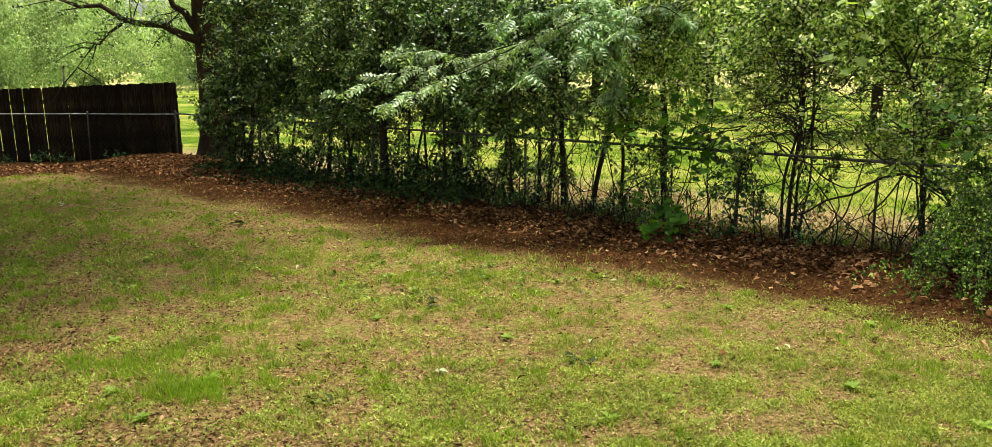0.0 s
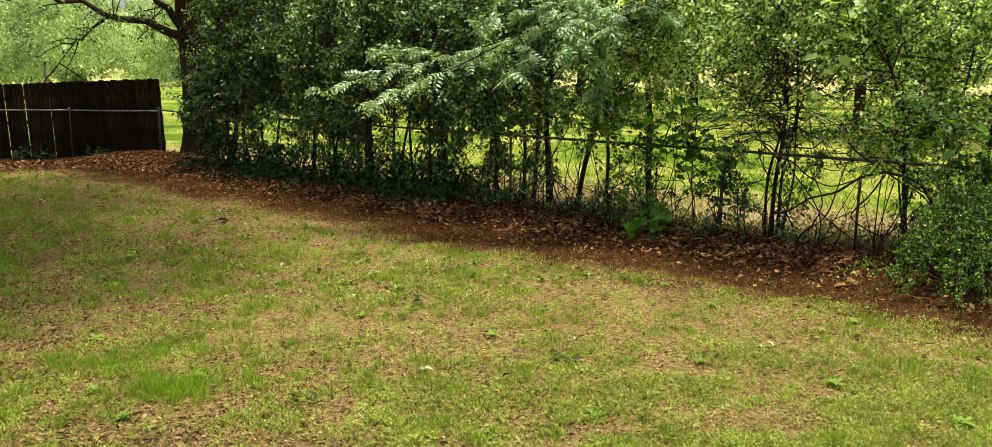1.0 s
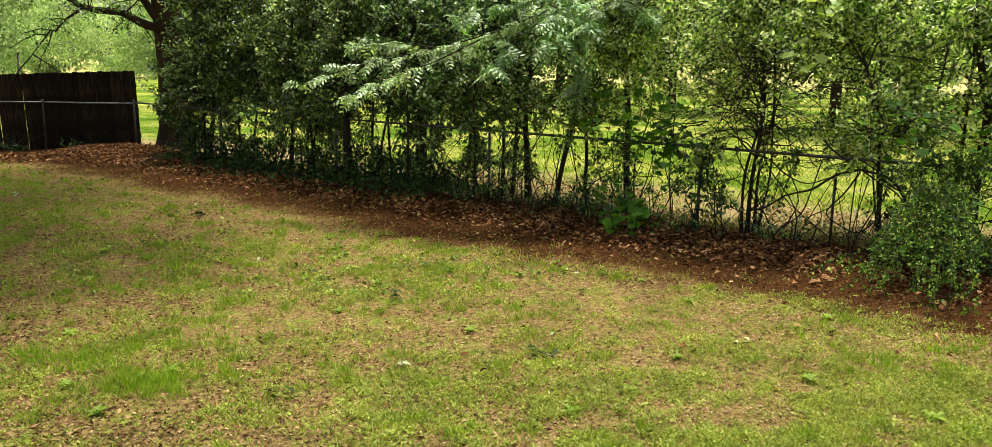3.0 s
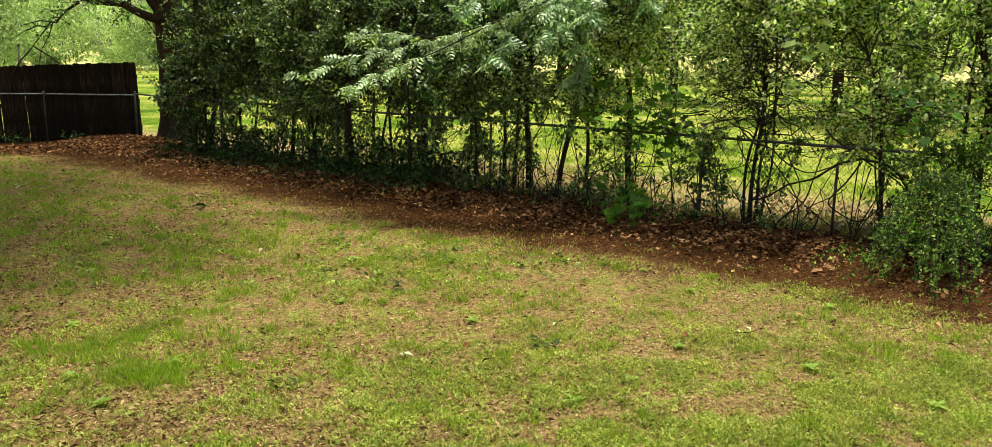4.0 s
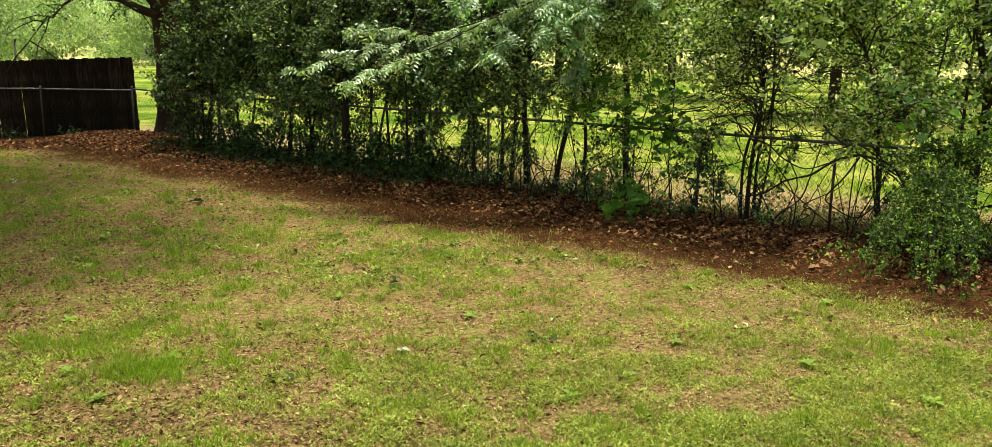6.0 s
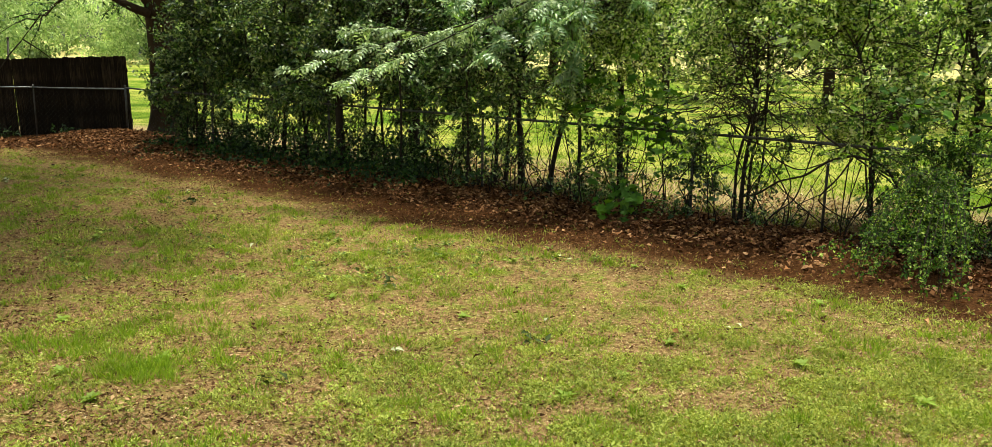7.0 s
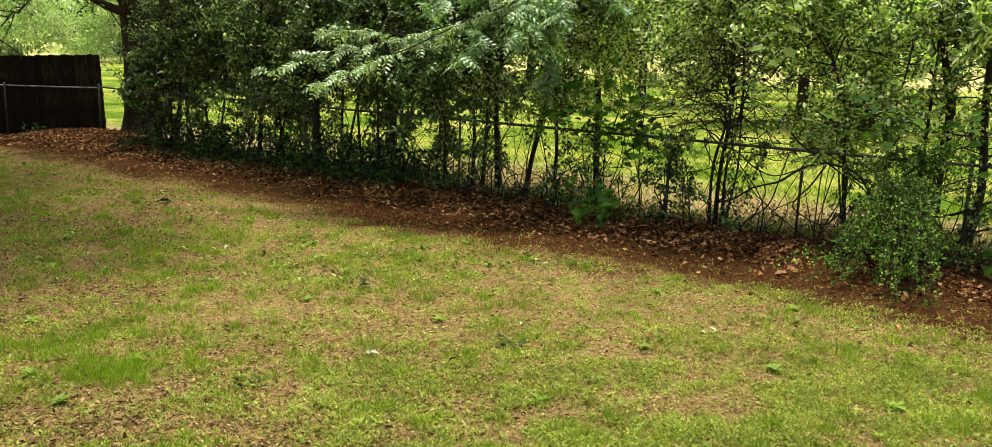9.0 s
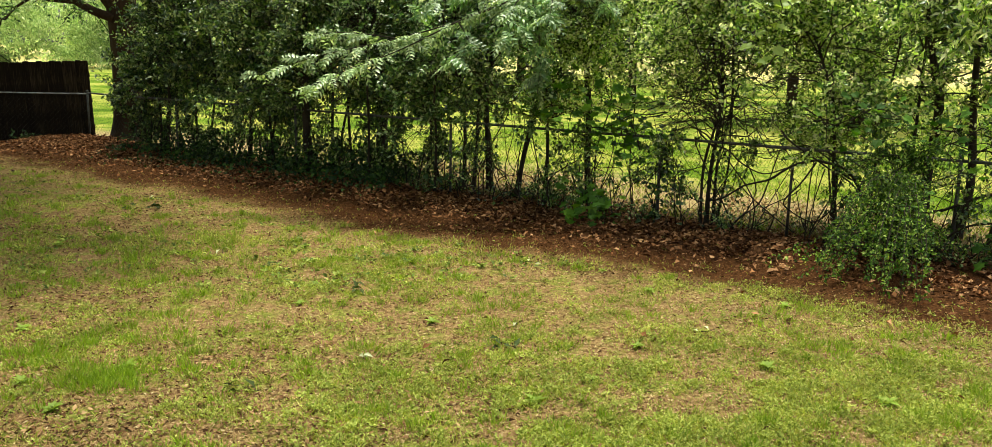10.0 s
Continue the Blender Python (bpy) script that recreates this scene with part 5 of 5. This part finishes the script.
def low_plant(x, y, label, group, tall=0.42, leaf=0.045, mat=M_HEDGE):
    """A twiggy little plant."""
    plant = empty("undergrowth_plant", x, y, float(height(x, y)), label, "plant", group)
    t, ta, tb = Tubes(), [], []
    for i in range(6):
        a = RNG.random() * 6.283
        e = np.array([math.cos(a) * 0.3, math.sin(a) * 0.3, RNG.uniform(0.1, tall)])
        p = bent((0, 0, -0.02), e, 5, 0.02)
        t.add(p, np.linspace(0.005, 0.002, 5), 4, 0, False)
        ta.append(p[1:4])
        tb.append(p[1:4] + RNG.normal(0, 0.09, (3, 3)))
    mesh_part("stem", t.mesh("stem", M_STEM), plant)
    v, f = leaves_on(np.concatenate(ta), np.concatenate(tb), 8, leaf, 0.5)
    mesh_part("foliage", raw_mesh("foliage", v, f, None, (mat,)), plant)


def undergrowth():
    """Low sparse twigs and leaves behind the wire, and a few weeds before the board fence."""
    for k in range(44):
        x, y = on_line(RNG.uniform(8.5, 19.0), RNG.uniform(-0.8, 0.3))
        low_plant(x, y, "low twiggy plant with small dark leaves at the fence foot", "plants at the fence foot")
    for x, y in ((-10.7, 20.75), (-10.2, 20.8), (-11.5, 20.75), (-8.9, 20.8), (-12.3, 20.8)):
        low_plant(x, y, "low dark green weed against the board fence", "weeds at the board fence", 0.26, 0.07, M_BED)


undergrowth()


def fence_vine(s, z, run, off, mat, leaf, label, stems=4, per=7):
    """A leafy climber tangled in the wire and over the rail."""
    x, y = on_line(s, off)
    vine = empty("climbing_vine", x, y, 0, label, "vine", "climbers on the fence")
    t, ta, tb = Tubes(), [], []
    for k in range(stems):
        s0, s1 = s + RNG.normal(0, 0.15), s + run * RNG.uniform(0.4, 1.0)
        ax, ay = on_line(s0, off + RNG.normal(0, 0.05))
        ex, ey = on_line(s1, off + RNG.normal(0.05, 0.12))
        p = smooth_line(bent((ax - x, ay - y, z[0]), (ex - x, ey - y, RNG.uniform(z[1] * 0.7, z[1])), 5, 0.12), 20)
        stem = Tubes()
        stem.add(p, np.linspace(0.006, 0.002, len(p)), 4)
        mesh_part("stem", stem.mesh("stem", M_STEM), vine)
        m = 14
        i = RNG.integers(2, len(p) - 1, m)
        ta.append(p[i])
        tb.append(p[i] + RNG.normal(0, 0.11, (m, 3)) - [0, 0, 0.04])
    ta, tb = np.concatenate(ta), np.concatenate(tb)
    v, q = sticks(ta, tb, 0.002, 0.001)
    tagged(mesh_part("branchwork", raw_mesh("branchwork", v, None, q, (M_STEM,)), vine), kind="stuff")
    v, f = leaves_on(ta, tb, per, leaf, 0.55)
    mesh_part("foliage", raw_mesh("foliage", v, f, None, (mat,)), vine)


for s, run in ((2.2, 0.5), (3.0, 0.5), (3.7, -0.4), (4.4, 0.5), (5.2, 0.4), (5.9, -0.5), (6.6, 0.5), (7.3, 0.5), (8.0, -0.5), (8.6, 0.5), (9.4, -0.5), (9.9, 0.6), (10.6, 0.4), (11.2, -0.5), (11.9, 0.5), (12.4, 0.6), (13.0, -0.5), (13.5, 0.5), (14.2, -0.4), (14.8, 0.6), (16.2, 0.5), (17.5, 0.5), (18.0, 0.5)):
    fence_vine(s, (RNG.uniform(0.0, 0.5), RNG.uniform(1.2, 1.9)), run, RNG.uniform(-0.15, 0.12), M_HEDGE, 0.06, "thin climber with small green leaves in the fence wire")
fence_vine(16.3, (1.15, 1.25), 1.2, 0.3, M_LIGHT, 0.04, "pale small-leaved shoots lying along the fence rail", 4, 5)
fence_vine(17.2, (0.9, 1.3), 0.9, 0.25, M_LIGHT, 0.04, "pale small-leaved shoots lying along the fence rail", 3, 5)


def frond_mesh(pairs, length, leaflet, mat):
    """A pinnate leaf along x: a midrib and pairs of drooping leaflets."""
    bm = bmesh.new()
    t = np.linspace(0.12, 1.0, pairs)
    spine = [(u * length, 0, -0.28 * length * u * u) for u in np.linspace(0, 1, 6)]
    for a, b in zip(spine[:-1], spine[1:]):
        q = [bm.verts.new((a[0], -0.0025, a[2])), bm.verts.new((a[0], 0.0025, a[2])), bm.verts.new((b[0], 0.002, b[2])), bm.verts.new((b[0], -0.002, b[2]))]
        bm.faces.new(q)
    for i, u in enumerate(t):
        for sgn in (-1, 1):
            L = leaflet * (0.65 + 0.6 * math.sin(math.pi * min(1, u * 0.85 + 0.1))) * random.uniform(0.85, 1.15)
            base = Vector((u * length, 0, -0.28 * length * u * u))
            way = Vector((0.45 + 0.35 * u, sgn * 0.85, -0.28 + random.uniform(-0.12, 0.12))).normalized()
            side = way.cross(Vector((0, 0, 1))).normalized()
            up = side.cross(way)
            W = L * 0.42
            pts = [base, base + way * L * 0.3 + side * W * 0.45 + up * 0.1 * W, base + way * L * 0.65 + side * W * 0.4 + up * 0.08 * W - Vector((0, 0, 0.04 * L)), base + way * L - Vector((0, 0, 0.16 * L)), base + way * L * 0.65 - side * W * 0.4 + up * 0.08 * W - Vector((0, 0, 0.04 * L)), base + way * L * 0.3 - side * W * 0.45 + up * 0.1 * W]
            mid = bm.verts.new(base + way * L * 0.5 - Vector((0, 0, 0.02 * L)))
            vs = [bm.verts.new(p) for p in pts]
            for j in range(6):
                bm.faces.new((mid, vs[j], vs[(j + 1) % 6]))
    me = bpy.data.meshes.new("frond")
    bm.to_mesh(me)
    bm.free()
    me.materials.append(mat)
    return me


M_FROND = leaf_material("green_feathered_leaflets", [(0.0, (0.06, 0.14, 0.035)), (0.5, (0.17, 0.29, 0.085)), (1.0, (0.44, 0.54, 0.24))], 0.38, 0.4, (1.25, 1.4, 0.7), True, 0.65)
GREEN_FRONDS = [frond_mesh(k, 0.24, c, M_FROND) for k, c in ((4, 0.085), (5, 0.09), (3, 0.1))]
FRONDS = [frond_mesh(k, 0.27, c, M_PALE) for k, c in ((5, 0.075), (6, 0.08), (5, 0.068), (4, 0.085))]


def pale_branch_tree():
    """The tree whose low branch of feathered leaves hangs out over the dirt."""
    bx, by = on_line(12.35, -0.75)
    tree = empty("pinnate_tree", bx, by, 0, "slim tree with a low branch of pale glossy feathered leaves", "tree")
    trunk = bent((0, 0, -0.1), (-0.2, 0.2, 6.0), 9, 0.05)
    t = Tubes()
    t.add(trunk, np.linspace(0.05, 0.02, 9), 8, 0.1)
    mesh_part("trunk", t.mesh("trunk", M_STEM), tree)
    o = np.array([bx, by, 0])
    mains = [
        [(1.9, 12.9, 3.0), (1.35, 12.5, 2.95), (0.5, 12.3, 2.62), (-0.3, 12.3, 2.38), (-1.3, 12.3, 2.15), (-2.25, 12.35, 1.85)],
        [(1.35, 12.5, 2.95), (0.6, 12.2, 2.95), (-0.1, 12.1, 2.75)],
        [(0.5, 12.3, 2.62), (-0.3, 12.0, 2.22), (-1.0, 11.9, 1.95), (-1.5, 11.95, 1.72)],
        [(1.6, 12.7, 3.0), (1.3, 12.1, 3.1), (0.9, 11.8, 3.0)],
        [(1.5, 12.6, 2.9), (1.5, 12.0, 2.75), (1.3, 11.8, 2.5)],
        [(-0.3, 12.3, 2.38), (-1.0, 12.6, 2.45), (-1.6, 12.8, 2.4)],
        [(1.9, 12.9, 3.0), (2.2, 12.3, 3.1), (2.4, 12.0, 2.95)],
        [(0.5, 12.3, 2.62), (0.6, 11.9, 2.35), (0.4, 11.7, 2.1)],
        [(1.6, 12.7, 3.0), (1.7, 11.9, 2.95), (1.6, 11.45, 2.6)],
        [(1.9, 12.9, 3.0), (2.2, 12.0, 3.0), (2.5, 11.45, 2.7)],
        [(1.35, 12.5, 2.95), (1.2, 11.8, 2.8), (1.05, 11.4, 2.4)],
        [(1.5, 12.0, 2.75), (1.55, 11.75, 2.2), (1.5, 11.6, 1.7)],
    ]
    for i, run in enumerate(mains):
        line = smooth_line([np.array(p) - o for p in run], 30)
        if i == 0:
            line = np.vstack([at_height(trunk, 2.7), line])
        b = Tubes()
        b.add(line, np.linspace(0.02 if i == 0 else 0.011, 0.003, len(line)), 6)
        limb = mesh_part("limb", b.mesh("limb", M_STEM), tree)
        count = 125 if i == 0 else 40
        for k in range(count):
            u = RNG.uniform(0.16, 1.0) * (len(line) - 1)
            j = min(int(u), len(line) - 2)
            p = line[j] + (line[j + 1] - line[j]) * (u - j)
            ahead = unit(line[j + 1] - line[j])
            sgn = 1 if k % 2 else -1
            side = unit(np.cross(ahead, [0, 0, 1]))
            way = unit(ahead * 0.55 + side * sgn * RNG.uniform(0.1, 1.0) + RNG.normal(0, 0.45, 3) * [1, 1, 0.55] + [0, 0, -0.12])
            up = unit(np.array([RNG.normal(-0.1, 0.4), RNG.normal(-0.4, 0.4), 1.0]))
            lat = unit(np.cross(up, way))
            up = np.cross(way, lat)
            f = mesh_part("frond", FRONDS[k % 4] if i in (0, 2, 5) or k % 5 == 0 else GREEN_FRONDS[k % 3], limb)
            sc = RNG.uniform(0.5, 1.1)
            f.matrix_local = Matrix([(way[r] * sc, lat[r] * sc, up[r] * sc, p[r]) for r in range(3)] + [(0, 0, 0, 1)])


pale_branch_tree()


# ---- small things on the lawn ----
def sprig(x, y, n, size, mat_leaf, label, name="fallen_sprig"):
    thing = empty(name, x, y, float(height(x, y)) + 0.005, label, "leaf")
    t = Tubes()
    a = RNG.random() * 6.283
    d = np.array([math.cos(a), math.sin(a), 0])
    pts = bent(-d * size * 1.2 + [0, 0, 0.01], d * size * 1.4 + [0, 0, 0.05], 5, 0.01)
    t.add(pts, np.linspace(0.004, 0.002, 5), 5)
    mesh_part("twig", t.mesh("twig", M_STEM), thing)
    for i in range(n):
        p = pts[1 + i % 4] + RNG.normal(0, 0.015, 3)
        w = unit(RNG.normal(0, 1, 3) * [1, 1, 0.35])
        v, f = kites(np.array([p]), np.array([w]), np.array([[RNG.normal(0, 0.5), RNG.normal(0, 0.5), 1.0]]), size * RNG.uniform(0.7, 1.2), size * 0.5, 0.3, 0.2)
        v[:, 2] = np.maximum(v[:, 2], 0.002)
        mesh_part("leaf", raw_mesh("leaf", v, f, None, (mat_leaf,)), thing)


M_WILT = leaf_material("wilted_dark_leaves", [(0.0, (0.02, 0.03, 0.008)), (0.6, (0.05, 0.07, 0.015)), (1.0, (0.14, 0.14, 0.04))], 0.7, 0.15, (1.2, 1.2, 0.5), True, 0.15)
M_DROP = leaf_material("pale_fallen_leaf", [(0.0, (0.4, 0.45, 0.2)), (1.0, (0.6, 0.6, 0.35))], 0.5, 0.2)
for x, y, n, size, mat, label in (
    (-0.6, 8.35, 9, 0.09, M_WILT, "small wilted dark green sprig lying on the lawn"),
    (-3.67, 12.48, 9, 0.13, M_WILT, "small wilted dark green sprig lying on the lawn"),
    (-4.0, 12.4, 5, 0.10, M_WILT, "small wilted dark green sprig lying on the lawn"),
    (0.66, 6.6, 8, 0.09, M_WILT, "small wilted dark green sprig lying on the lawn"),
    (-1.19, 5.81, 3, 0.10, M_WILT, "dark fallen leaf lying on the lawn"),
    (0.79, 7.1, 1, 0.08, M_DROP, "single pale yellow fallen leaf on the lawn"),
    (-0.41, 6.38, 3, 0.07, M_DROP, "pale fallen leaves lying on the lawn"),
    (2.31, 6.87, 2, 0.07, M_DROP, "pale fallen leaves lying on the lawn"),
    (-5.0, 13.6, 3, 0.11, M_DROP, "pale fallen leaves lying on the lawn"),
    (-3.9, 13.3, 2, 0.1, M_DROP, "pale fallen leaves lying on the lawn"),
    (-7.0, 14.2, 5, 0.12, M_DROP, "pale fallen leaves lying on the lawn"),
    (-4.6, 8.9, 1, 0.16, M_DROP, "single pale yellow fallen leaf on the lawn"),
    (-6.0, 14.0, 3, 0.09, M_WILT, "dark fallen leaf lying on the lawn"),
    (-3.0, 11.2, 4, 0.08, M_WILT, "dark fallen leaf lying on the lawn"),
    (-2.2, 10.0, 2, 0.09, M_DROP, "pale fallen leaves lying on the lawn"),
    (1.2, 9.4, 2, 0.08, M_DROP, "pale fallen leaves lying on the lawn"),
    (-1.6, 9.3, 3, 0.08, M_WILT, "dark fallen leaf lying on the lawn"),
    (-0.75, 8.3, 1, 0.07, M_DROP, "single pale yellow fallen leaf on the lawn"),
):
    sprig(x, y, n, size, mat, label)


def lawn_weed(x, y, n, size):
    weed = empty("lawn_weed", x, y, float(height(x, y)), "single leafy green weed growing in the lawn", "weed", "weeds in the lawn")
    for i in range(n):
        a = 6.283 * (i + RNG.random() * 0.6) / n
        tilt = RNG.uniform(0.4, 1.3)
        v, f = kites(np.array([[0, 0, 0.005]]), np.array([[math.cos(a), math.sin(a), tilt]]), np.array([[-math.cos(a) * tilt, -math.sin(a) * tilt, 1.0]]), size * RNG.uniform(0.5, 1.1), size * 0.5, 0.2, 0.3)
        mesh_part("leaf", raw_mesh("leaf", v, f, None, (M_SOLE,)), weed)


for x, y, n, size in ((2.55, 6.1, 10, 0.12), (0.75, 5.5, 9, 0.11), (3.1, 5.4, 10, 0.12), (3.3, 7.6, 8, 0.1), (-2.1, 6.3, 11, 0.11), (-2.3, 5.5, 9, 0.12), (-2.7, 6.0, 9, 0.1), (1.7, 6.6, 8, 0.09), (0.1, 7.3, 9, 0.1), (-1.1, 7.9, 8, 0.09), (2.2, 8.2, 8, 0.1), (-4.1, 10.3, 9, 0.12), (-3.2, 7.2, 9, 0.1), (1.2, 5.9, 7, 0.1), (-0.1, 9.4, 8, 0.1), (1.9, 9.0, 8, 0.1)):
    lawn_weed(x, y, n + 2, size * 0.85)
